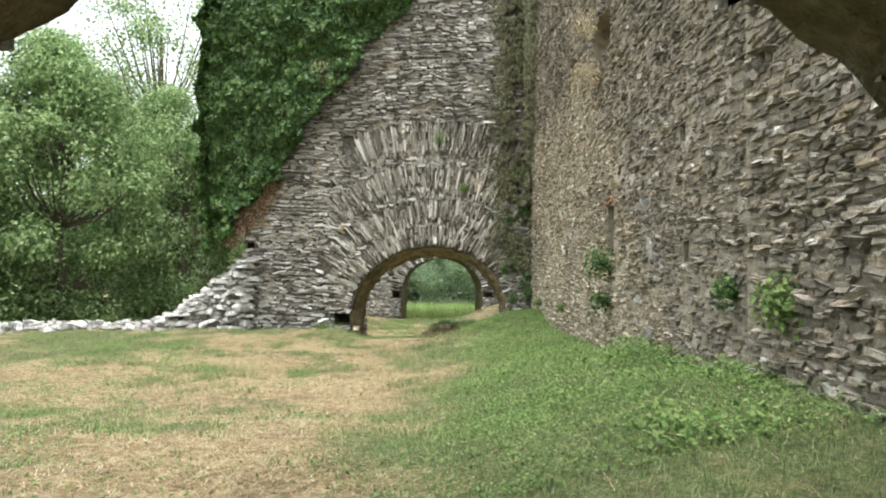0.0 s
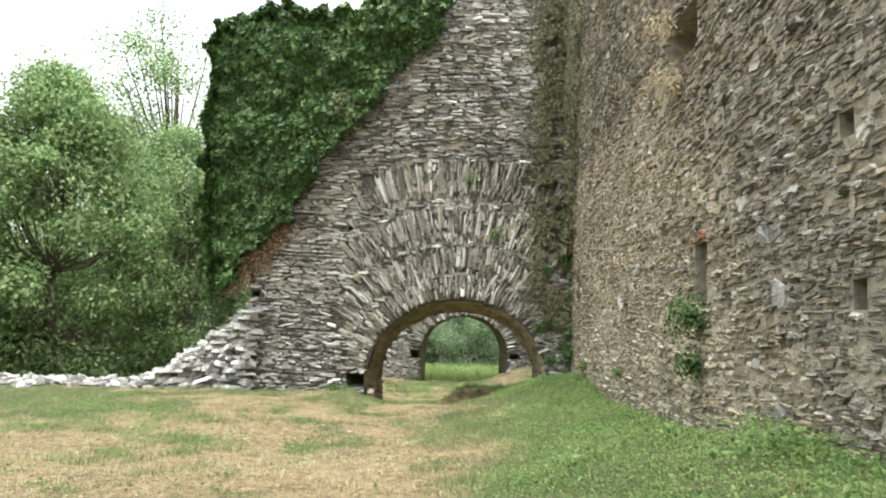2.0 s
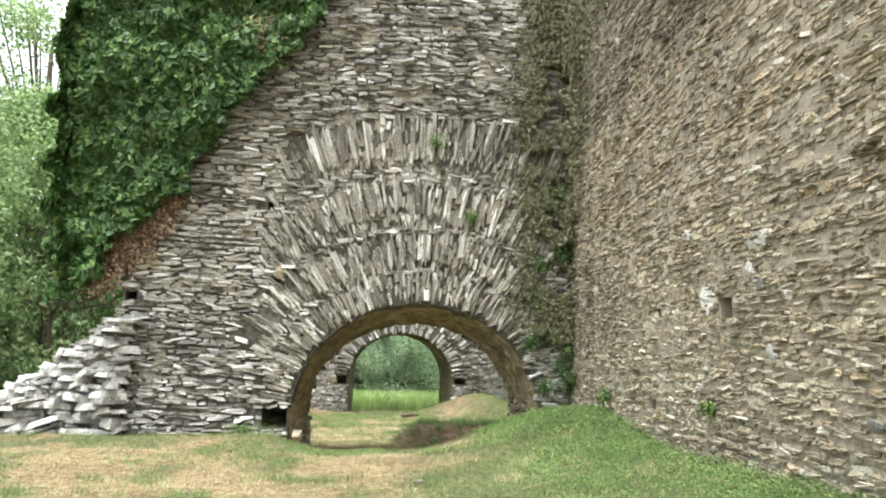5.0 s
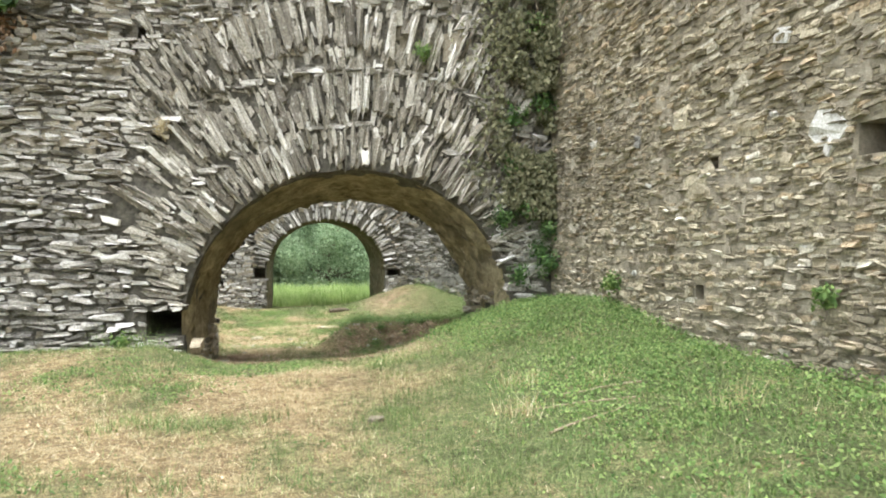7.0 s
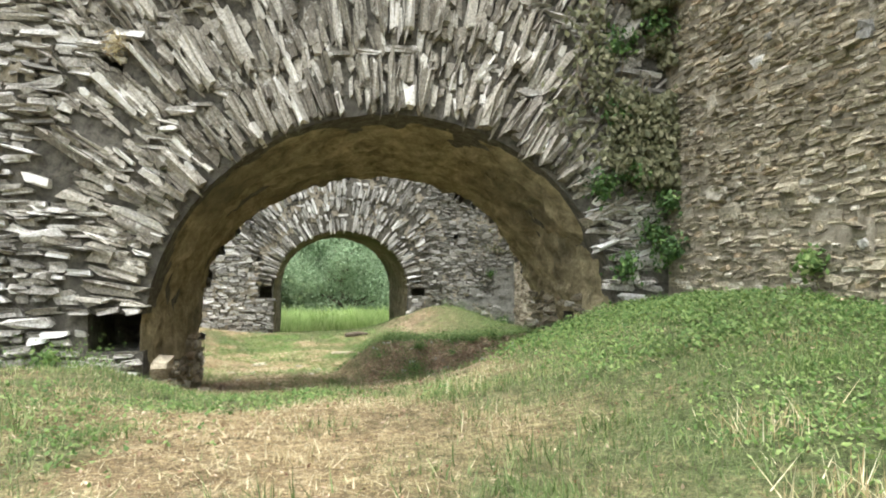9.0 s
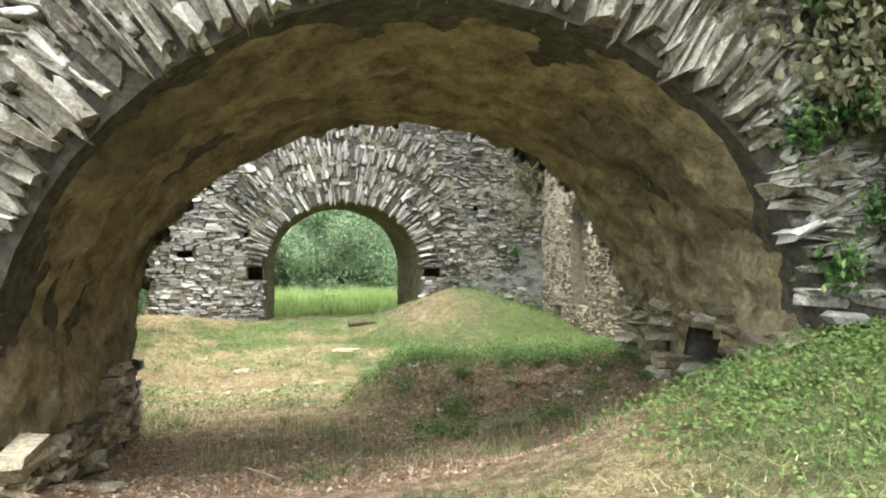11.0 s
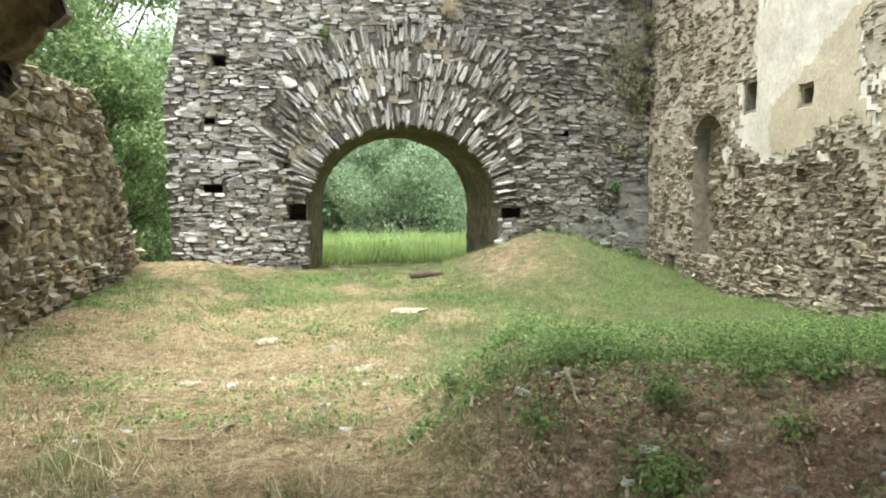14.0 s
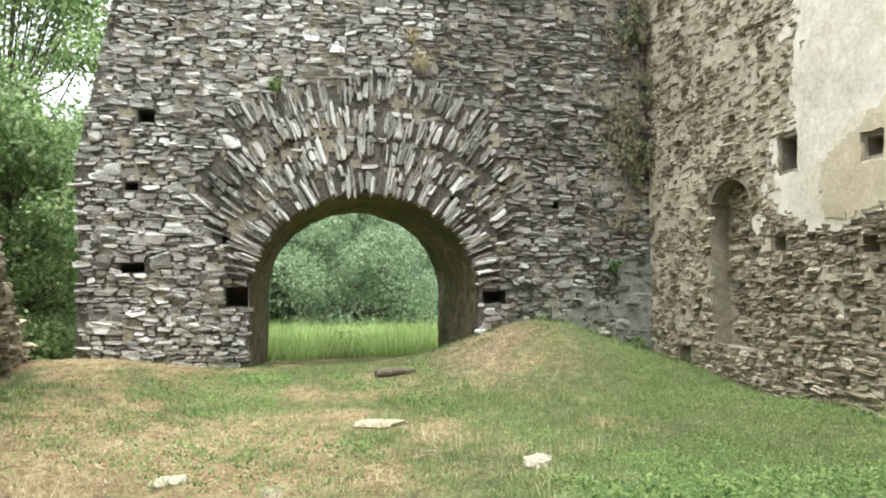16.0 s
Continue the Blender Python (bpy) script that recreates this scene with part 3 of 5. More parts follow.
# the long wall beside the path, which turns the corner into the room
LONG_X = 2.53
holes_long = [(7.32, 7.5, 1.83, 2.05), (10.5, 10.93, 1.98, 2.68), (9.8, 9.95, 1.88, 2.06), (10.7, 12.0, 5.1, 5.75), (14.35, 14.6, 1.85, 2.07), (16.22, 16.4, 1.9, 2.04), (17.68, 17.86, 3.25, 3.42), (18.3, 18.45, 4.65, 4.85), (16.45, 16.6, 0.72, 0.86), (7.4, 7.6, 3.1, 3.3)]
long_wall = carve("wall_2", box(LONG_X, 5.3, 1.5, 22.9, -2, 10.6), [box(LONG_X + 0.9, 5.4, 1, 23, 4.6, 12)] + [box(LONG_X - 0.1, LONG_X + 0.45, a, b, c, d) for a, b, c, d in holes_long], MORTAR, "tall rubble wall of thin brownish slates in lime mortar")
side = Wall((LONG_X, 0, 0), (0, 1, 0), (-1, 0, 0))
side.courses(5.6, 20.45, 0.0, 10.5, lambda u, v, r: u + r < 20.47 and not in_socket(u, v, r, holes_long), rng, (0.026, 0.062), (0.08, 0.28), (0.004, 0.03), 0.08)
for k in range(260):
    big = rng.uniform(0.06, 0.16)
    side.put(rng.uniform(3.8, 20.2), rng.uniform(0.7, 9), big * rng.uniform(0.8, 1.5), big * rng.uniform(0.45, 0.9), rng.uniform(0.012, 0.026), rng.normal(0, 0.25))
side.stones = [s for s in side.stones if not in_socket(s[0], s[1], s[2], holes_long)]
old_face = Wall((LONG_X, 0, 0), (0, 1, 0), (-1, 0, 0))
old_face.stones = [t for t in side.stones if t[0] + 1.3 * float(wavy(t[0], t[1], 0.8)) < 12.3 - 1.2 * (5 - min(t[1], 5)) or t[1] > 5.2 + 0.8 * float(wavy(t[0], t[1], 1.1))]
kept = set(old_face.stones)
side.stones = [t for t in side.stones if t not in kept]
side.build(long_wall, WARM, rng, lambda u, v: 6 < u < 11 and 1.0 < v < 2.6)
old_face.build(long_wall, WEATHERED, rng)

pier = part("pier", box(LONG_X - 0.1, LONG_X + 0.01, 1.51, 5.68, -1, 10.55), MORTAR, long_wall, "thicker stretch of rubble wall")
pier_face = Wall((LONG_X - 0.1, 0, 0), (0, 1, 0), (-1, 0, 0))
pier_face.courses(1.6, 5.66, 0.2, 10.4, lambda u, v, r: u + r < 5.69, rng, (0.03, 0.075), (0.09, 0.3), (0.006, 0.04), 0.07)
pier_face.build(pier, WEATHERED, rng)
pale = Wall((LONG_X, 0, 0), (0, 1, 0), (-1, 0, 0))
for k in range(90):
    u, v, big = rng.uniform(5, 20), rng.uniform(0.9, 8.5), rng.uniform(0.035, 0.1)
    if not in_socket(u, v, big, holes_long):
        pale.put(u, v, big * rng.uniform(0.8, 1.3), big * rng.uniform(0.5, 0.9), rng.uniform(0.018, 0.032), rng.normal(0, 0.25))
pale.put(8.82, 2.55, 0.3, 0.11, 0.02, 0.05), pale.put(8.66, 1.98, 0.17, 0.13, 0.02, 0.3), pale.put(13.95, 2.3, 0.11, 0.1, 0.03, 0.5), pale.put(14.9, 2.08, 0.2, 0.17, 0.022, 0.7), pale.put(13.78, 2.58, 0.22, 0.09, 0.02, 0.1)
pale.build(long_wall, PALE, rng, lambda u, v: True)
lintel = Wall((LONG_X, 0, 0), (0, 1, 0), (-1, 0, 0))
for u, v in ((10.52, 2.73), (10.72, 2.73), (10.92, 2.72), (10.62, 2.79), (10.84, 2.79)):
    lintel.put(u, v, 0.09, 0.027, 0.035, rng.normal(0, 0.04))
lintel.build(long_wall, BRICK, rng, lambda u, v: True, name="brick")

# the passage that the path comes out of
A0 = dict(cx=-0.06, cz=1.95, rx=1.14, rz=0.62)
EXIT = 1.5
hole0 = loft([arch_ring(**A0, foot=-3, y=-5), arch_ring(**A0, foot=-3, y=EXIT + 0.1)])
start_wall = carve("wall_3", box(-3.6, 6, -6, EXIT, -2, 4.4), [hole0], GREY_MORTAR, "thick rubble wall with a dark vaulted passage")
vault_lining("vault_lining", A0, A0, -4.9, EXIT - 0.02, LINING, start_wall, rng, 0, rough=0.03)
exit_face = Wall((0, EXIT, 0), (-1, 0, 0), (0, 1, 0))
fans(exit_face, A0, [(-0.02, 0.36, 0, 180)], rng, -1, (0.05, 0.12), (0.02, 0.07))
for k in range(22):
    for s in (-1, 1):
        exit_face.put(s * 1.24, -0.2 + k * 0.1, rng.uniform(0.06, 0.16), 0.045, rng.uniform(0.05, 0.12))
exit_face.build(start_wall, SLATE, rng, lambda u, v: True)

# the far wall with the second arch
FAR, FAR_BACK = 35.54, 38.5
A2 = dict(cx=-0.06, cz=0.25, rx=2.06, rz=1.8)
B2 = dict(cx=-0.12, cz=0.25, rx=1.9, rz=1.78)
holes_far = [(-2.52, -2.14, 0.02, 0.36), (2.06, 2.5, 0.03, 0.27), (-2.62, -2.42, 2.0, 2.18), (1.45, 1.63, 1.85, 2.02), (1.72, 1.9, 2.78, 2.98), (-4.2, -3.98, 2.02, 2.16), (-4.0, -3.72, 3.2, 3.42), (-4.25, -3.85, 0.6, 0.78), (3.42, 3.56, 1.82, 1.95), (-2.6, -2.48, 1.12, 1.24)]
outline2 = [(-4.95, -2.2), (6.2, -2.2), (6.2, 8.5), (-3.6, 8.5), (-4.4, 5.6), (-4.7, 4.0), (-5.0, 2.4), (-4.9, 1.0)]
hole2 = loft([arch_ring(**A2, foot=-3, y=FAR - 0.02), arch_ring(**B2, foot=-3, y=FAR_BACK + 0.02)])
far_wall = carve("wall_4", prism(outline2, FAR, FAR_BACK), [hole2] + [box(a, b, FAR - 0.1, FAR + 0.5, c, d) for a, b, c, d in holes_far], GREY_MORTAR, "pale slate gable wall with an arched gateway")
FANS2 = [(-0.03, 0.5, 8, 174), (0.56, 1.02, 24, 156), (1.1, 1.58, 40, 146), (1.66, 2.2, 52, 126)]
far = Wall((0, FAR, 0), (1, 0, 0), (0, -1, 0))
far.courses(-5, 5.75, -1.6, 8.3, lambda x, z, r: x + r < 5.75 and x - r * 0.6 > np.interp(z, [-2, 1, 2.4, 4, 5.6, 8.5], [-4.98, -4.95, -5.03, -4.72, -4.42, -3.6]) and not in_socket(x, z, r, holes_far) and not fan_at(x, z, A2, FANS2)[2], rng, (0.035, 0.13), (0.10, 0.36), (0.008, 0.05))
for k in range(360):
    x, z, hu = rng.uniform(-4.6, 5.2), rng.uniform(-0.8, 6.5), rng.uniform(0.07, 0.2)
    if (x < -1 or rng.random() < 0.4) and not in_socket(x, z, hu, holes_far) and not any(fan_at(x + d, z, A2, FANS2)[2] for d in (-hu, 0, hu)):
        far.put(x, z, hu, hu * rng.uniform(0.35, 0.75), rng.uniform(0.035, 0.07), rng.normal(0, 0.1))
n_course = len(far.stones)
fans(far, A2, FANS2, rng, 1, (0.035, 0.11), (0.03, 0.09), 3.6)
far.stones = far.stones[n_course:] + far.stones[:n_course]
damp = Wall((0, FAR, 0), (1, 0, 0), (0, -1, 0))
damp.stones = [t for t in far.stones if t[0] > 2.5 + 0.5 * float(wavy(t[0], t[1], 1.5)) - 0.25 * t[1] * (t[1] > 2)]
kept = set(damp.stones)
far.stones = [t for t in far.stones if t not in kept]
far.build(far_wall, PALE, rng, lambda u, v: abs(u) < 3.4 and v < 4)
damp.build(far_wall, DAMP, rng)
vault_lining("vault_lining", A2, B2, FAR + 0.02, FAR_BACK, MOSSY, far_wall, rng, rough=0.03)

# the room's side walls
ROOM_X = 5.4
niche = loft([[(ROOM_X - 0.1, 32.85 - 0.52 * math.cos(math.pi * i / 12), 1.62 + 0.4 * math.sin(math.pi * i / 12)) for i in range(13)] + [(ROOM_X - 0.1, 33.37, -0.6), (ROOM_X - 0.1, 32.33, -0.6)], [(ROOM_X + 0.32, 32.85 - 0.52 * math.cos(math.pi * i / 12), 1.62 + 0.4 * math.sin(math.pi * i / 12)) for i in range(13)] + [(ROOM_X + 0.32, 33.37, -0.6), (ROOM_X + 0.32, 32.33, -0.6)]])
holes_room = [(31.2, 31.55, 1.95, 2.4), (29.75, 29.98, 1.88, 2.1), (31.5, 31.75, 0.85, 1.05), (29.85, 30.1, 0.75, 0.95), (34.1, 34.5, -1.15, -0.7)]
room_wall = carve("wall_5", box(ROOM_X, 7.5, 22.9, FAR + 0.3, -2.2, 8.5), [niche] + [box(ROOM_X - 0.1, ROOM_X + 0.4, a, b, c, d) for a, b, c, d in holes_room], MORTAR, "tall stone wall with flaking cream plaster and a niche")


def plaster_edge(y, z):
    """Above zero where plaster still holds."""
    ragged = 0.4 * wavy(y, z, 2.4) + 0.28 * wavy(y, z, 6)
    return np.minimum(np.minimum(z - 1.3, (32.0 - y) - 0.3 * (z - 1.2)), np.minimum((y - 28.5) * 1.5, 5 - z)) + ragged


def keep_room(y, z, r):
    in_niche = 32.3 < y < 33.4 and -0.6 < z < 2.02
    return y + r < FAR and not in_niche and not in_socket(y, z, r, holes_room) and plaster_edge(y, z) < 0.05


inner = Wall((ROOM_X, 0, 0), (0, 1, 0), (-1, 0, 0))
inner.courses(23, FAR, -1.7, 8, keep_room, rng, (0.03, 0.085), (0.09, 0.3), (0.008, 0.04))
inner.build(room_wall, BROWN, rng, lambda u, v: 28 < u < 34 and v < 1.4)
niche_back = Wall((ROOM_X + 0.32, 0, 0), (0, 1, 0), (-1, 0, 0))
niche_back.courses(32.35, 33.35, -0.6, 1.95, lambda u, v, r: abs(u - 32.85) + r < 0.56, rng)
niche_back.build(room_wall, BROWN, rng)


def coat(name, us, vs, holds, place, thick, material, parent, label):
    """A thin ragged coat on a wall, where holds(u, v) is above zero."""
    U, V = np.meshgrid(us, vs)
    ok = holds(U, V) > 0
    du, dv = 0.03 * wavy(U, V, 13), 0.03 * wavy(V, U, 12)
    w = thick * (0.8 + 0.35 * wavy(U, V, 1.9))
    bm = bmesh.new()
    made = {}

    def vert(i, j):
        if (i, j) not in made:
            made[i, j] = bm.verts.new(place(U[i, j] + du[i, j], V[i, j] + dv[i, j], w[i, j]))
        return made[i, j]

    for i, j in zip(*np.nonzero(ok[:-1, :-1])):
        bm.faces.new([vert(*p) for p in ((i, j), (i + 1, j), (i + 1, j + 1), (i, j + 1))])
    edge = bmesh.ops.extrude_face_region(bm, geom=bm.faces[:])
    back = Vector(place(0, 0, 0)) - Vector(place(0, 0, thick + 0.02))
    bmesh.ops.translate(bm, verts=[v for v in edge["geom"] if isinstance(v, bmesh.types.BMVert)], vec=back)
    bmesh.ops.recalc_face_normals(bm, faces=bm.faces)
    return part(name, bm, material, parent, label)


def clear_of(y, z, holes):
    free = np.ones(np.shape(y), bool)
    for a, b, c, d in holes:
        free &= ~((y > a - 0.08) & (y < b + 0.03) & (z > c - 0.08) & (z < d + 0.03))
    return free


def room_holds(y, z):
    return np.where(clear_of(y, z, holes_room + [(32.25, 33.4, -2, 2.05)]), plaster_edge(y, z), -1)


def beige_holds(y, z):
    low = np.minimum(30.7 - y, 1.85 + (30.7 - y) * 0.6 - z) + 0.08 * wavy(y, z, 5)
    return np.where(clear_of(y, z, holes_room), np.minimum(low, plaster_edge(y, z) - 0.1), -1)


def wash_holds(y, z):
    near_coat = np.exp(-np.clip(0.05 - plaster_edge(y, z), 0, 9) / 0.9)
    v = 0.7 * wavy(y, z, 3.5) + 0.7 * wavy(y, z, 9) + 0.2 + 0.5 * near_coat - 0.75 * step(1.6, 0.9, z) + 0.5 * step(33.5, 34.2, y) * step(2.6, 2.0, z)
    return np.where(clear_of(y, z, holes_room + [(32.25, 33.4, -2, 2.05)]) & (plaster_edge(y, z) < 0), v, -1)


def smear(amount, size, rough_part=0.7):
    return lambda u, v: wavy(u, v, size) + rough_part * wavy(u + 40, v - 7, size * 3.1) - amount


def smear_long(y, z):
    return np.where(clear_of(y, z, holes_long), smear(0.34, 3.6)(y, z), -1)


def smear_far(x, z):
    dx, dz = (x - A2["cx"]) / A2["rx"], (z - A2["cz"]) / A2["rz"]
    q = np.where(dz > 0, np.hypot(dx, dz), np.abs(dx))
    return np.where(clear_of(x, z, holes_far) & (q > 1.2), smear(0.3, 3.5)(x, z), -1)


def smear_front(x, z):
    dx, dz = (x - A1["cx"]) / A1["rx"], (z - A1["cz"]) / A1["rz"]
    q = np.where(dz > 0, np.hypot(dx, dz), np.abs(dx))
    slope = 2.5 + (x + 5.5) * 1.545
    return np.where(clear_of(x, z, sockets) & (q > 1.75) & (z < slope), smear(0.35, 3.1)(x, z), -1)


coat("mortar", np.arange(-6.6, 2.4, 0.07), np.arange(-0.3, 10.4, 0.07), smear_front, lambda u, v, w: (u, FRONT - w, v), 0.026, FLUSH, arch_wall, "flush lime mortar over the stones")
coat("mortar", np.arange(3.7, 20.4, 0.07), np.arange(0.1, 10.4, 0.07), smear_long, lambda u, v, w: (LONG_X - w, u, v), 0.016, FLUSH, long_wall, "flush lime mortar over the stones")
coat("mortar", np.arange(-4.6, 5.4, 0.07), np.arange(-1.2, 8, 0.07), smear_far, lambda u, v, w: (u, FAR - w, v), 0.024, FLUSH, far_wall, "flush lime mortar over the stones")
coat("plaster", np.arange(28.0, 33.0, 0.06), np.arange(0.8, 6.5, 0.06), room_holds, lambda u, v, w: (ROOM_X - w, u, v), 0.045, PLASTER, room_wall, "flaking cream lime plaster")
coat("plaster", np.arange(28.0, 31.4, 0.06), np.arange(1.2, 4.2, 0.06), beige_holds, lambda u, v, w: (ROOM_X - 0.016 - w, u, v), 0.045, BEIGE, room_wall, "smooth beige later plaster")
coat("plaster", np.arange(27.5, FAR, 0.06), np.arange(-1.0, 6.5, 0.06), wash_holds, lambda u, v, w: (ROOM_X - w, u, v), 0.03, LIMEWASH, room_wall, "scraps of pale lime plaster")
coat("grey_plaster", np.arange(2.6, 5.5, 0.06), np.arange(-1.7, 1.3, 0.06), lambda u, v: wavy(u, v, 2.2) + 0.6 * wavy(u, v, 6) + 0.15 - 1.2 * step(0.1, 1.2, v - 0.4 * (u - 4)) - 1.0 * step(3.4, 2.6, u), lambda u, v, w: (u, FAR - w, v), 0.05, GREY_COAT, far_wall, "rough pale grey plaster")

left_outline = [(22.9, -2.2), (35.2, -2.2), (34.6, -0.6), (33.2, 0.7), (32.2, 1.7), (31.2, 2.05), (28.5, 2.0), (22.9, 2.6)]
bm = prism(left_outline, 0, 1.1)
turn_left = Matrix(((-0.114, -0.9935, 0, -4.63 + 0.114 * 28.4), (0.9935, -0.114, 0, 28.4 * (1 - 0.9935)), (0, 0, 1, 0), (0, 0, 0, 1)))
bmesh.ops.transform(bm, matrix=turn_left, verts=bm.verts)
bmesh.ops.recalc_face_normals(bm, faces=bm.faces)
left_wall = carve("wall_6", bm, [], MORTAR, "low ruined side wall of rough slates")
left = Wall((-4.63 + 0.114 * 28.4, 28.4 * (1 - 0.9935), 0), (-0.114, 0.9935, 0), (0.9935, 0.114, 0))
left.courses(23, 35.2, -1.4, 2.7, lambda u, v, r: v < np.interp(u, [22.9, 28.5, 31.2, 32.2, 33.2, 34.6, 35.2], [2.6, 2.0, 2.1, 1.75, 0.75, -0.55, -2]), rng, (0.05, 0.14), (0.12, 0.4), (0.02, 0.08))
left.build(left_wall, WARM, rng, lambda u, v: 27 < u < 34 and v < 1.2)

# the low ruin beside the meadow, and the rubble at the end of the vaulted wall
n = 1100
s = rng.uniform(0, 1, n)
lx = -6.6 - 11 * s
ly = 20.6 - 2.6 * s + rng.normal(0, 0.28, n)
lz = height(lx, ly) + rng.uniform(-0.05, 0.24, n) * (1 - np.abs(ly - 20.6 + 2.6 * s) * 0.9)
low_wall = scattered_stones("rubble_wall", np.stack([lx, ly, lz], 1), rng.uniform(0.05, 0.19, (n, 3)) * np.array([1.1, 0.8, 0.36]), PALE, rng, label="low tumbled wall of pale rubble stones beside the meadow", category="wall", kind="structure")
n = 430
s = rng.uniform(0, 1, n)
lx = -5.5 - 2.6 * s
top = np.interp(lx, [-8.1, -7.55, -7.0, -6.2, -5.5], [0.15, 0.3, 0.8, 1.4, 1.9])
lz = -0.1 + (top + 0.15) * rng.uniform(0, 1, n)
ly = FRONT - 0.05 - rng.uniform(0, 0.5, n) * (1 - lz / 2.6)
scattered_stones("rubble", np.stack([lx, ly, lz], 1), rng.uniform(0.07, 0.22, (n, 3)) * np.array([1.4, 0.9, 0.3]), PALE, rng, spin=1.3, label="heap of pale broken slates at the wall end", category="rubble", kind="stuff")

# ---- ivy ----
ivy = tagged(new("ivy"), "dense dark green ivy hanging over the sloping wall top", "ivy")
ivy.location = (-5, FRONT, 3)
shape = [(-6.5, 2.2), (-5.7, 3.25), (-4.6, 4.5), (-3.5, 6.1), (-2.1, 7.85), (-0.6, 9.95), (-0.9, 10.15), (-3.1, 9.85), (-5.6, 9.6), (-6.6, 9.2), (-6.8, 7), (-6.75, 4.5), (-6.7, 3.0)]


def inside(x, z, poly):
    c = np.zeros(x.shape, bool)
    for (x0, z0), (x1, z1) in zip(poly, poly[1:] + poly[:1]):
        if z0 != z1:
            c ^= ((z0 > z) != (z1 > z)) & (x < (x1 - x0) * (z - z0) / (z1 - z0) + x0)
    return c


def lumps(x, z):
    return np.clip(0.45 + 0.45 * wavy(x, z, 1.5) + 0.3 * wavy(x, z, 4.2), 0, 1.3)


# dark solid added behind the leaves to stand for the shade inside the ivy
core = part("ivy_shade_core", prism([(-6.3, 3.0), (-5.4, 4.3), (-3.9, 6.3), (-2.5, 8.0), (-1.4, 9.5), (-3.1, 9.5), (-5.6, 9.3), (-6.3, 8.9), (-6.5, 7), (-6.45, 4.5), (-6.4, 3.0)], FRONT + 0.05, FRONT + 0.95), IVY_CORE)
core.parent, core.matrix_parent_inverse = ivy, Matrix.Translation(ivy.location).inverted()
px, pz = rng.uniform(-8.0, 0.6, 130000), rng.uniform(1.9, 12.6, 130000)
m = inside(px + 0.3 * wavy(px, pz, 3) + 0.1 * wavy(px, pz, 9), pz + 0.3 * wavy(pz, px, 3), shape)
px, pz = px[m], pz[m]
py = FRONT - 0.08 - 0.7 * lumps(px, pz) * rng.uniform(0.6, 1.0, len(px))
front_pts = np.stack([px, py, pz], 1)
n = 16000
sz = rng.uniform(2.6, 9.4, n)
side_pts = np.stack([np.interp(sz, [2.5, 4.5, 7, 9.6, 10.2], [-6.5, -6.7, -6.8, -6.6, -6.2]) - 0.35 * wavy(sz, sz * 2, 2) * rng.uniform(0, 1, n) - 0.1, rng.uniform(FRONT - 0.5, FRONT + 1.1, n), sz], 1)
n = 9000
sx = rng.uniform(-6.6, -0.7, n)
top_pts = np.stack([sx, rng.uniform(FRONT - 0.5, FRONT + 1.1, n), np.interp(sx, [-6.6, -5.6, -3.1, -0.8], [9.1, 9.5, 9.75, 10.05]) + 0.3 * wavy(sx, sx, 3) + rng.uniform(-0.05, 0.2, n)], 1)
pts = np.concatenate([front_pts, side_pts, top_pts])
slope_x = (lumps(px + 0.1, pz) - lumps(px - 0.1, pz)) * 3.5
slope_z = (lumps(px, pz + 0.1) - lumps(px, pz - 0.1)) * 3.5
face = np.concatenate([np.stack([-slope_x, -np.ones(len(px)), 0.45 - slope_z], 1), np.tile((-1, -0.2, 0.5), (len(side_pts), 1)), np.tile((-0.1, -0.4, 1), (len(top_pts), 1))])
o = part("ivy_leaves", leaf_mesh("ivy_leaves", pts, face, 0.2, 0.15, rng, 0.8), IVY_LEAF, kind="stuff")
o.parent, o.matrix_parent_inverse = ivy, Matrix.Translation(ivy.location).inverted()


s = rng.uniform(0, 0.62, 2600)
rx_, rz_ = -6.1 + 2.0 * s + rng.normal(0, 0.16, 2600), 2.5 + 2.6 * s + rng.normal(0, 0.16, 2600)
at = np.stack([rx_, FRONT - 0.05 - rng.uniform(0, 0.2, 2600), rz_], 1)
part("dead_ivy", leaf_mesh("dead_ivy", at, np.tile((0.2, -1, 0.4), (2600, 1)), 0.08, 0.05, rng, 0.9), LITTER, None, "withered reddish brown ivy along the wall edge", "ivy", kind="stuff")


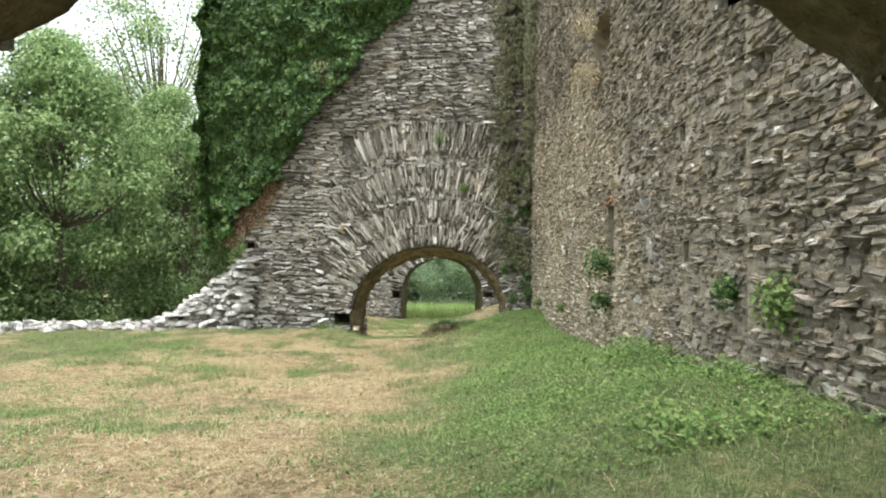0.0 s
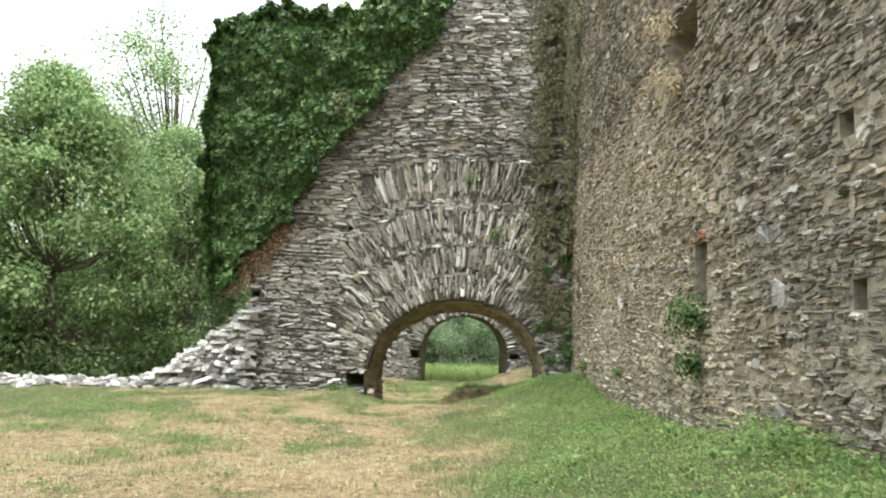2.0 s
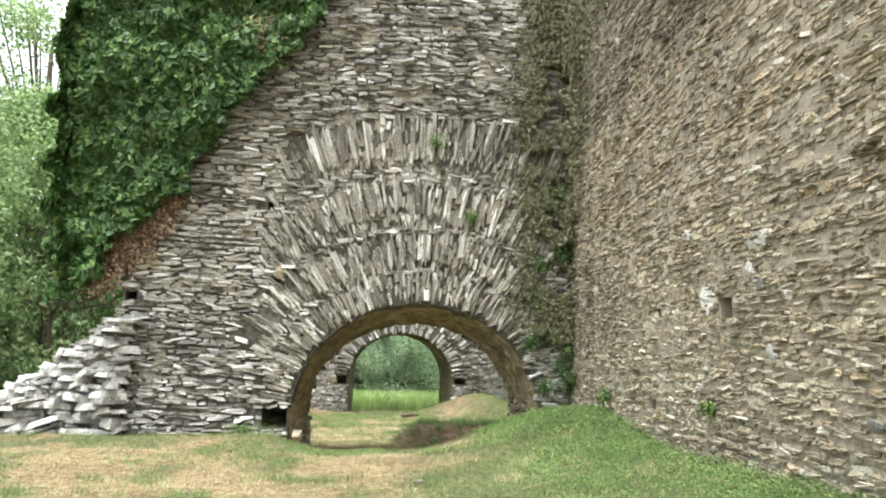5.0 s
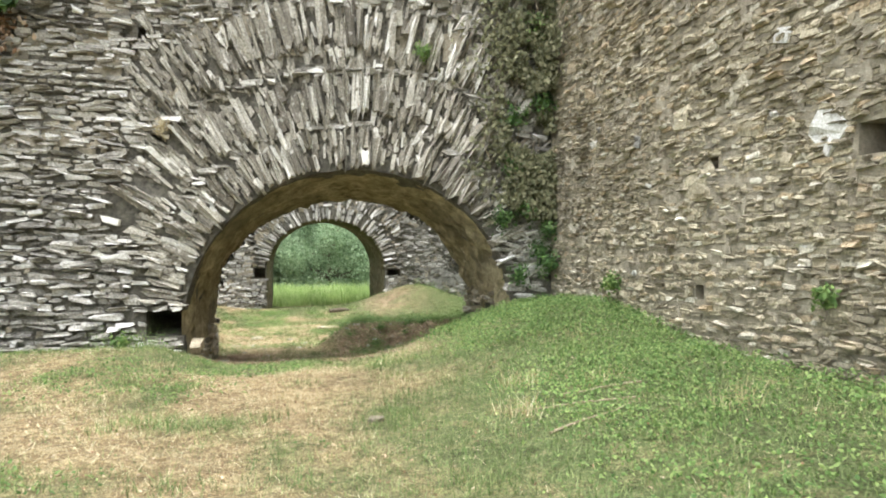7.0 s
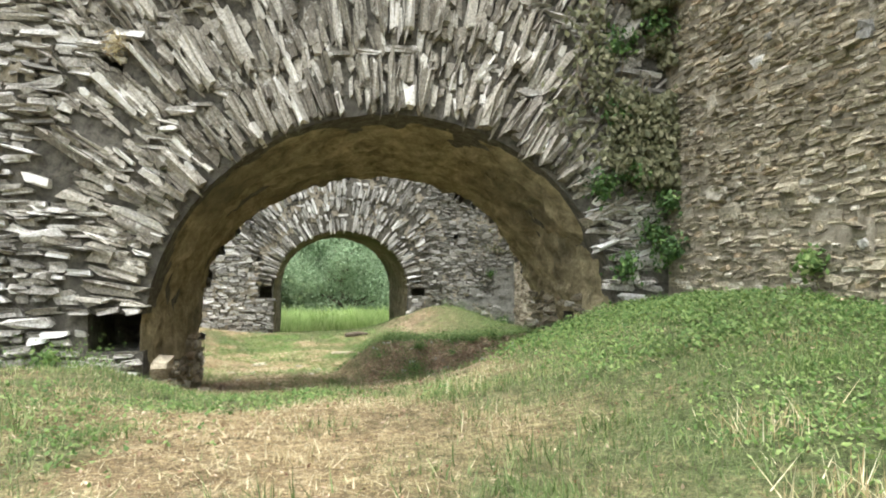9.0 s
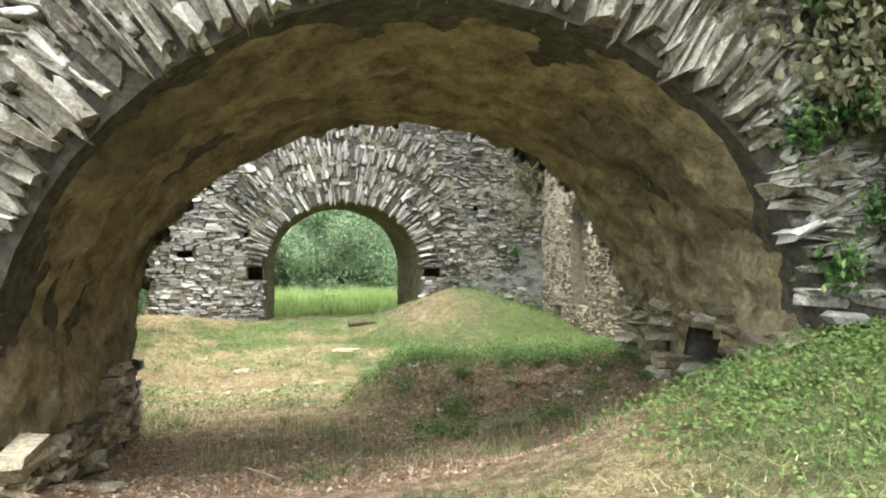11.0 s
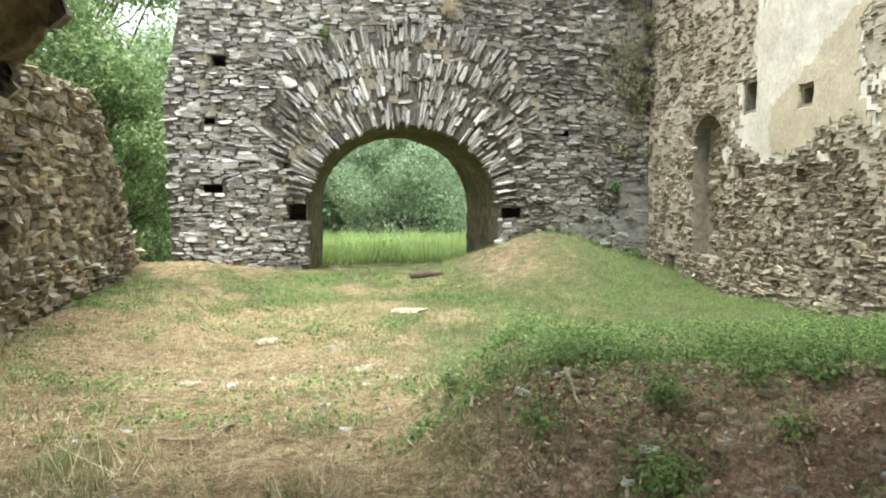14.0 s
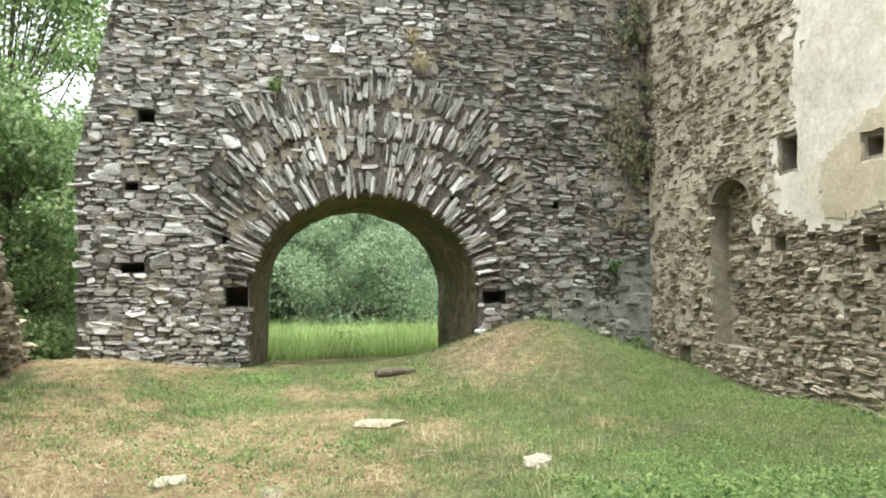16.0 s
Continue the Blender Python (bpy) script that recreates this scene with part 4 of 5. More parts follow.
# ---- trees ----
def tree(x, y, tall, spread, leaves, size, material, seed, label, low=0.25, clumps=90):
    """A broadleaf tree: trunk and limbs, and a crown of leaf clumps."""
    r = np.random.default_rng(seed)
    z = float(height(x, y)) - 0.15
    root = tagged(new("tree"), label, "tree", "trees round the ruin")
    root.location = (x, y, z)
    bm = bmesh.new()
    bend = [Vector((r.normal(0, 0.04 * tall * f), r.normal(0, 0.04 * tall * f), tall * f)) for f in (0, 0.2, 0.4, 0.6, 0.82)]
    for k in range(4):
        tube(bm, bend[k], bend[k + 1], 0.026 * tall * (1 - 0.22 * k), 0.026 * tall * (0.78 - 0.22 * k) + 0.01, 8)
    centres, rad = [], []
    for k in range(clumps):
        f = r.uniform(low, 1.0)
        wide = spread * math.sin(math.pi * min(0.97, 0.12 + 0.86 * (f - low) / (1 - low))) ** 0.7
        t, q = r.uniform(0, 6.28), wide * math.sqrt(r.uniform(0.1, 1))
        c = Vector((q * math.cos(t), q * math.sin(t), tall * f))
        centres.append(c), rad.append(spread * r.uniform(0.16, 0.34))
        a = bend[min(3, int(f * 4))]
        mid = a.lerp(c, 0.5) + Vector((0, 0, -0.04 * tall))
        tube(bm, a, mid, 0.0045 * tall, 0.0025 * tall, 5), tube(bm, mid, c, 0.0025 * tall, 0.0008 * tall, 5)
    part("trunk", bm, BARK, root)
    which = r.integers(0, clumps, leaves)
    d = unit_rows(r.normal(0, 1, (leaves, 3)))
    cs, rs = np.array([tuple(c) for c in centres])[which], np.array(rad)[which]
    at = cs + d * (rs * r.uniform(0.35, 1.08, leaves))[:, None] * np.array([1.15, 1.15, 0.8])
    at[:, 2] -= 0.18 * np.hypot(*(at - cs)[:, :2].T)
    part("crown", leaf_mesh("crown", at, d * 0.9 + np.array([0, 0, 0.5]), size, size * 0.6, r, 0.4), material, root, kind="stuff")
    return root


for k, (x, y, tall, spread, leaves, size, low) in enumerate([
        (-13.5, 25, 11, 3.8, 26000, 0.24, 0.0), (-17.5, 22, 12, 4.4, 26000, 0.26, 0.0), (-10.6, 29, 10.5, 3.6, 20000, 0.24, 0.0), (-21, 27, 14, 5, 22000, 0.3, 0.0),
        (-16, 33, 13, 4.8, 18000, 0.3, 0.0), (-25, 20, 13, 5, 16000, 0.3, 0.0), (-9.8, 37, 9.5, 3.6, 18000, 0.24, 0.0), (-9.5, 44, 12.5, 4.6, 16000, 0.26, 0.05),
        (-20, 16.5, 9, 3.6, 16000, 0.22, 0.0), (-24, 36, 15, 6, 12000, 0.34, 0.05), (-19.5, 22.5, 17, 4.6, 30000, 0.27, 0.0), (-7.6, 39.5, 6, 2.6, 12000, 0.2, 0.0)]):
    tree(x, y, tall, spread, int(leaves * 1.9), size * 0.7, TREE_LEAF, 100 + k, "leafy green broadleaf tree beyond the low ruin", low)
tree(-13.5, 34, 18, 4.6, 15000, 0.17, TREE_LEAF, 131, "tall thin-crowned tree with bare twigs showing", 0.35, 60)
tree(1.2, 59, 7.4, 4.6, 60000, 0.16, HAZY_LEAF, 240, "rounded green bush tree behind the tall meadow grass", 0.0, 90)
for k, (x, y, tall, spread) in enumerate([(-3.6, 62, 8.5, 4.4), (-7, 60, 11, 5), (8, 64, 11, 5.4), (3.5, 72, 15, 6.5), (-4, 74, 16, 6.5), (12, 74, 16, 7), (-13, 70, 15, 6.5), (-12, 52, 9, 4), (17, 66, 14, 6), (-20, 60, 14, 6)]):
    tree(x, y, tall, spread, 22000, 0.26, HAZY_LEAF, 200 + k, "green tree beyond the tall meadow grass", 0.02, 60)

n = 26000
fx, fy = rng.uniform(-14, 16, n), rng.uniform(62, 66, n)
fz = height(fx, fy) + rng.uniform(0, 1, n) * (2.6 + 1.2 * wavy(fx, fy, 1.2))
part("thicket", leaf_mesh("thicket", np.stack([fx, fy, fz], 1), np.tile((0, -1, 0.8), (n, 1)), 0.2, 0.12, rng), HAZY_LEAF, None, "thicket of green shrubs behind the meadow", "shrubs", kind="stuff")

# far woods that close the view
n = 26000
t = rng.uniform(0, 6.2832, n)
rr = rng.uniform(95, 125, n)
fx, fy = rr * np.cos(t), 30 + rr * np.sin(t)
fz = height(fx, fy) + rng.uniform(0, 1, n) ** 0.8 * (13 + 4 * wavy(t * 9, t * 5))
part("woods", leaf_mesh("woods", np.stack([fx, fy, fz], 1), np.stack([-np.cos(t), -np.sin(t), 0.5 + 0 * t], 1), 3.0, 2.2, rng), HAZY_LEAF, None, "distant belt of green woodland", "woods", kind="stuff")

# ---- grass and weeds ----
def strew(n, x0, x1, y0, y1, chance_of, rng):
    x, y = rng.uniform(x0, x1, n), rng.uniform(y0, y1, n)
    free = (x < LONG_X - 0.02) | (y > BACK)
    free &= ~((y > FRONT) & (y < BACK) & ((x < -2.4) | (x > 1.8))) & ~((y > FAR) & (y < FAR_BACK) & (np.abs(x) > 2)) & ~((x > ROOM_X) & (y < FAR))
    free &= ~((x < -4.6 - 0.1145 * (y - 28.4)) & (y > BACK) & (y < 33.6))
    m = free & (rng.uniform(0, 1, n) < chance_of(x, y))
    return x[m], y[m]


def lawn(n, x0, x1, y0, y1, chance_of, tall, wide, material, name, label, lean=0.6):
    x, y = strew(n, x0, x1, y0, y1, chance_of, rng)
    h = tall * rng.uniform(0.4, 1.3, len(x)) * (1 + 0.35 * wavy(x, y, 2.2))
    return part(name, blade_mesh(name, np.stack([x, y, height(x, y) - 0.01], 1), h, np.full(len(x), wide), rng, lean), material, None, label, "grass", kind="stuff")


def lush(x, y):
    return np.clip(1 - lane(x, y), 0, 1) * (1 - 0.85 * bare(x, y)) * step(-1.0, -0.2, wavy(x, y, 5)) + 0.5 * step(0.55, 0.9, wavy(x + 9, y, 4.5)) * (1 - bare(x, y))


lawn(540000, -14, 2.5, 2, 20.6, lambda x, y: 0.02 + 0.95 * lush(x, y), 0.062, 0.006, GRASS, "grass", "short green grass on the bank beside the wall")
lawn(380000, -14, 2.5, 2, 20.6, lambda x, y: (0.08 + 0.8 * lane(x, y)) * (1 - 0.9 * bare(x, y)), 0.035, 0.006, STRAW, "dry_grass", "short dry straw-coloured grass on the trodden meadow", 1.2)
lawn(400000, -4.9, 5.4, 21, 39, lambda x, y: 0.02 + 0.95 * lush(x, y), 0.062, 0.006, GRASS, "grass", "green grass on the floor of the roofless room")
lawn(280000, -4.9, 5.4, 20.5, 39, lambda x, y: 0.08 + 0.75 * lane(x, y) * (1 - 0.85 * bare(x, y)), 0.035, 0.006, STRAW, "dry_grass", "dry straw-coloured grass on the room's floor", 1.2)
lawn(90000, -2.4, 5.3, 20.6, 25, lambda x, y: 0.75 * bare(x, y), 0.03, 0.005, LITTER, "dry_grass", "straw and dry stalks strewn on the bare earth", 1.4)
lawn(90000, -4, 9, 39.0, 47, lambda x, y: (0.3 + 0.6 * step(-0.5, 0.5, wavy(x, y, 1.1))) * step(46.5, 44.5, y + wavy(x, y, 1.7)), 0.7, 0.026, MEADOW, "tall_grass", "tall bright green meadow grass beyond the gateway", 0.5)


def weeds(n, x0, x1, y0, y1, chance_of, tall, size, name, label, material=WEED_LEAF):
    x, y = strew(n, x0, x1, y0, y1, chance_of, rng)
    z = height(x, y) + tall * rng.uniform(0.1, 1.0, len(x)) * (0.6 + 0.4 * wavy(x, y, 3))
    return part(name, leaf_mesh(name, np.stack([x, y, z], 1), np.tile((0, -0.2, 1.0), (len(x), 1)), size, size * 0.6, rng, 0.2), material, None, label, "weeds", kind="stuff")


def clumpy(x, y, s=1.4):
    return step(-0.1, 0.5, wavy(x + 2, y, s) + 0.5 * wavy(x, y + 4, s * 2.7))


weeds(170000, -0.6, 2.52, 3.7, 20.4, lambda x, y: step(-0.6, 0.9, x - 0.06 * (y - 4)) * (0.25 + 0.75 * clumpy(x, y)) * np.interp(y, [3, 9, 14, 21], [1, 0.9, 0.8, 0.8]), 0.14, 0.031, "weeds", "low leafy green weeds along the foot of the wall")
weeds(110000, -8, -0.2, 4, 20.3, lambda x, y: 0.9 * clumpy(x, y, 1.1) * (0.12 + lush(x, y)), 0.075, 0.036, "weeds", "small green weeds in the dry meadow")
weeds(240000, -0.8, 5.38, 21.8, 34.8, lambda x, y: step(-0.7, 0.6, x + 0.25 * (24 - y)) * (0.05 + 0.95 * clumpy(x, y, 1.7)) * np.interp(y + 0.3 * x, [22.9, 23.35, 25.5, 31, 36], [0.06, 1, 0.95, 0.75, 0.35]), 0.19, 0.025, "weeds", "leafy green weeds over the broken bank")
weeds(120000, -4.8, 0.8, 23.5, 34.5, lambda x, y: 0.9 * clumpy(x, y, 1.6) * (0.15 + lush(x, y)), 0.11, 0.04, "weeds", "patches of green weeds in the room's dry grass")
weeds(20000, -0.2, 2.5, 17.5, 21.5, lambda x, y: step(0.2, 1.4, x - 0.5 * (y > 20.6)) * clumpy(x, y, 2), 0.16, 0.04, "weeds", "leafy nettles beside the vaulted passage")

weeds(5000, -3.9, 4, 39, 46, lambda x, y: step(-0.2, 0.4, wavy(x, y, 1.3)), 0.95, 0.11, "weeds", "tall leafy green weeds in the meadow beyond the gateway", MEADOW)
weeds(13000, -0.2, 2.5, 3.8, 9.5, lambda x, y: step(-0.2, 1.2, x - 0.05 * (y - 4)) * clumpy(x, y, 1.9), 0.28, 0.055, "weeds", "tall leafy green weeds below the wall")
weeds(5000, -0.2, 2.5, 9, 20, lambda x, y: step(0.2, 1.6, x) * clumpy(x, y, 2.3), 0.2, 0.045, "weeds", "leafy green weeds below the wall")


def grass_tuft(x, y, n, tall, material, label):
    """One tuft of longer grass."""
    d = rng.normal(0, 0.06 + 0.4 * tall, (n, 2))
    px, py = x + d[:, 0], y + d[:, 1]
    at = np.stack([px, py, height(px, py) - 0.01], 1)
    return part("grass_tuft", blade_mesh("grass_tuft", at, tall * rng.uniform(0.5, 1.2, n), np.full(n, 0.006), rng, 0.6), material, None, label, "grass", "tufts of longer grass", "stuff")


def leafy_plant(x, y, n, reach, label):
    """One bushy weed."""
    d = unit_rows(rng.normal(0, 1, (n, 3)) * np.array([1, 1, 0.7]) + np.array([0, 0, 0.5]))
    at = np.array([x, y, float(height(x, y)) + 0.02]) + d * (reach * rng.uniform(0.15, 1, n))[:, None]
    return part("weed_plant", leaf_mesh("weed_plant", at, d + np.array([0, 0, 0.8]), 0.03, 0.016, rng, 0.2), WEED_LEAF, None, label, "plant", "bushy weeds", "stuff")


for k in range(560):
    x, y = (rng.uniform(-7, 1.6), rng.uniform(6, 20)) if k < 270 else (rng.uniform(-4.4, 2.5), rng.uniform(23.2, 34.5))
    if wavy(x + 3, y, 1.3) < -0.15:
        continue
    if k % 6 == 0:
        x, y = rng.uniform(-1.9, 1.2), rng.uniform(21.0, 23.2)
    grass_tuft(x, y, int(rng.integers(40, 150)), rng.uniform(0.06, 0.17), GRASS if rng.random() < 0.7 else STRAW, "tuft of longer grass in the dry meadow")
for k in range(150):
    x, y = rng.uniform(-0.8, 4.8), rng.uniform(22.0, 25.0)
    leafy_plant(x + 0.3, y, int(rng.integers(150, 480)), rng.uniform(0.1, 0.24), "bushy green weed on the broken bank")
for x, y, r in ((-5.4, 14.0, 0.22), (-3.3, 28.2, 0.3), (-3.0, 30.5, 0.3), (-3.9, 26.6, 0.3), (-4.2, 31.5, 0.3), (-2.9, 20.0, 0.35), (-3.6, 20.2, 0.3), (4.9, 34.9, 0.45), (5.1, 33.5, 0.35), (5.1, 29.6, 0.35), (5.0, 28.4, 0.4), (3.1, 35.2, 0.25), (3.6, 35.2, 0.3), (4.1, 35.15, 0.3), (4.5, 35.2, 0.35), (-3.9, 29.3, 0.3), (-3.3, 25.8, 0.28), (-4.0, 32.8, 0.3), (-3.2, 32.2, 0.25), (-3.1, 20.15, 0.3)):
    leafy_plant(x, y, 260, r, "bushy green weed at the foot of the wall")

STONES = [(-2.09, 28.5, 0.17, 0.1, 0.07, 20), (-0.27, 30.6, 0.3, 0.24, 0.08, 10), (0.8, 28.4, 0.16, 0.12, 0.09, 60), (0.9, 28.6, 0.09, 0.06, 0.05, 0), (0.59, 22.3, 0.3, 0.16, 0.08, 5), (-1.3, 28.0, 0.1, 0.08, 0.05, 80),
          (-2.4, 26.1, 0.09, 0.07, 0.05, 0), (-0.6, 15.9, 0.07, 0.05, 0.05, 30), (-2.0, 13.9, 0.09, 0.07, 0.05, 0), (-2.2, 20.9, 0.1, 0.08, 0.05, 0), (-1.0, 26.7, 0.11, 0.08, 0.05, 40)]
TUFTS_FRONT = [(-3.45, 7.1, 1300, 0.65, 1), (-5.2, 2.9, 220, 0.3, 1), (-0.1, 5.3, 180, 0.3, 0), (0.6, 3.9, 260, 0.22, 0), (-2.9, 2.75, 120, 0.2, 1), (2.1, 1.7, 420, 0.3, 2), (2.3, 1.1, 260, 0.22, 2), (-3.4, -0.05, 160, 0.2, 0), (1.9, 2.3, 260, 0.3, 2), (2.35, 3.2, 300, 0.35, 2), (1.75, 1.55, 300, 0.28, 2), (2.0, 0.75, 260, 0.25, 2), (2.25, 4.3, 300, 0.4, 0), (1.9, 3.0, 260, 0.3, 2)]
TUFTS_SIDE = [(10.7, 1.75, 700, 0.4, 2), (10.75, 1.2, 420, 0.3, 2), (14.8, 0.85, 160, 0.14, 0), (20.2, 0.9, 420, 0.3, 2), (20.25, 1.4, 260, 0.25, 2), (6.1, 1.55, 260, 0.2, 2), (5.0, 1.5, 700, 0.32, 0), (11.3, 4.7, 500, 0.5, 1), (11.6, 5.6, 400, 0.45, 1), (18.2, 0.75, 240, 0.2, 0)]
TUFTS_FAR = [(0.9, 4.4, 420, 0.4, 1), (-1.7, 3.9, 160, 0.2, 0), (0.75, 4.9, 200, 0.3, 1), (5.0, -0.9, 420, 0.35, 2), (4.6, 0.7, 200, 0.25, 2)]

# ---- litter, loose stones and sticks ----
x, y = strew(40000, -3.6, 5.3, 20.6, 25.5, lambda x, y: 0.9 * bare(x, y), rng)
part("leaf_litter", leaf_mesh("leaf_litter", np.stack([x, y, height(x, y) + 0.012 + 0.01 * rng.random(len(x))], 1), np.tile((0, 0, 1.0), (len(x), 1)), 0.032, 0.016, rng, 0.1), LITTER, None, "brown fallen leaves and straw under the vault", "leaf litter", kind="stuff")
x, y = strew(14000, -7, 2.4, 4, 20.4, lambda x, y: 0.3 + 0.5 * lane(x, y), rng)
part("leaf_litter", leaf_mesh("leaf_litter", np.stack([x, y, height(x, y) + 0.015], 1), np.tile((0, 0, 1.0), (len(x), 1)), 0.03, 0.013, rng, 0.1), LITTER, None, "dead brown leaves in the dry meadow", "leaf litter", kind="stuff")
x, y = strew(420, -3, 5, 21.2, 26.5, lambda x, y: 0.15 + 0.85 * bare(x, y), rng)
scattered_stones("pebbles", np.stack([x, y, height(x, y)], 1), rng.uniform(0.008, 0.04, (len(x), 3)) * np.array([1.2, 0.9, 0.5]), PALE, rng, label="small broken slates and pebbles in the earth", category="pebbles", kind="stuff")


x, y = strew(3600, -2.4, 5.3, 21.2, 24.6, lambda x, y: bare(x, y) * (0.15 + 0.85 * step(-0.9, 0.4, x + 0.25 * (24 - y))), rng)
scattered_stones("clods", np.stack([x, y, height(x, y)], 1), rng.uniform(0.008, 0.03, (len(x), 3)) * np.array([1.2, 1, 0.7]), EARTH, rng, label="crumbled brown earth of the broken bank", category="earth", kind="stuff")


def stick(x, y, length, angle, thick, tip=0.05):
    """A dry stick lying on the ground."""
    bm = bmesh.new()
    pts, px, py = [], x, y
    for k in range(5):
        pts.append((px, py, float(height(px, py)) + thick + tip * k / 4))
        px, py = px + length / 4 * math.cos(angle + rng.normal(0, 0.18)), py + length / 4 * math.sin(angle + rng.normal(0, 0.18))
    for k in range(4):
        tube(bm, pts[k], pts[k + 1], thick * (1 - 0.15 * k), thick * (0.85 - 0.15 * k), 6)
    return part("stick", bm, DRY_TWIG, None, "dry pale brown stick lying on the earth", "stick", "sticks on the ground")


for k in range(70):
    u = rng.uniform(-2.2, 2.6)
    stick(u, rng.uniform(21.0, 25.0), rng.uniform(0.15, 0.45), rng.uniform(0, 6.28), rng.uniform(0.004, 0.013))
for u, v, l, t in ((1.2, 15.2, 0.9, 2.7), (1.4, 15.5, 0.6, 2.9), (0.4, 14.8, 0.7, 0.4), (-0.2, 28.9, 0.5, 0.3), (0.1, 29.1, 0.4, 2.7)):
    stick(u, v, l, t, 0.009, 0.02)


def loose_stone(x, y, a, b, c, turn, material, label):
    """One loose slab, partly sunk in the ground."""
    bm = bmesh.new()
    bmesh.ops.create_icosphere(bm, subdivisions=2, radius=1)
    for v in bm.verts:
        d = 1 + 0.35 * noise.noise(v.co * 1.3 + Vector((x, y, 0))) + 0.15 * noise.noise(v.co * 3.1 + Vector((y, x, 0)))
        v.co = Vector((v.co.x * a * d, v.co.y * b * d, max(-0.7, min(0.62, v.co.z)) * c * d))
    ob = part("stone", bm, material, None, label, "stone", "loose stones on the ground")
    ob.matrix_world = pose(x, y, float(height(x, y)) + 0.12 * c, rng.normal(0, 4), rng.normal(0, 4), turn)
    return ob


for x, y, a, b, c, turn in STONES:
    loose_stone(x, y, a, b, c, turn, WARM, "flat pale grey slate lying in the grass")
bm = bmesh.new()
tube(bm, (-0.32, 0, 0), (0.05, 0.04, 0.02), 0.06, 0.07, 9), tube(bm, (0.05, 0.04, 0.02), (0.34, 0, 0.01), 0.07, 0.045, 9)
log = part("log", bm, BARK, None, "short dark weathered log lying in the grass", "log")
log.matrix_world = pose(0.25, 33.9, float(height(0.25, 33.9)) + 0.05, 0, 0, 14)


# ---- plants on the walls ----
def creeper(name, x0, x1, y, z0, z1, n, label):
    """A thin hanging creeper in a corner: twigs and small leaves."""
    root = tagged(new(name), label, "creeper")
    root.location = (x1, y, z0)
    keep = Matrix.Translation(root.location).inverted()
    bm = bmesh.new()
    for k in range(60):
        u, v = rng.uniform(x0, x1), rng.uniform(z0 + 1, z1)
        p = Vector((u, y - 0.06, v))
        for s in range(6):
            q = p + Vector((rng.normal(0, 0.05), rng.normal(-0.01, 0.02), -rng.uniform(0.1, 0.26)))
            q.x, q.y = min(q.x, x1 - 0.02), min(q.y, y - 0.05)
            tube(bm, p, q, 0.006, 0.005, 4)
            p = q
    o = part("twig_mass", bm, DRY_TWIG, kind="stuff")
    o.parent, o.matrix_parent_inverse = root, keep
    u = x1 - np.abs(rng.normal(0, (x1 - x0) * 0.5, n))
    v = rng.uniform(z0, z1, n)
    m = wavy(u, v, 2.2) + 0.5 * wavy(u, v, 6) > -0.25
    at = np.stack([u[m], y - 0.05 - rng.uniform(0, 0.28, m.sum()), v[m]], 1)
    o = part("leaves", leaf_mesh("leaves", at, np.tile((-0.4, -1, 0.3), (len(at), 1)), 0.085, 0.05, rng, 0.9), CREEPER, kind="stuff")
    o.parent, o.matrix_parent_inverse = root, keep
    return root


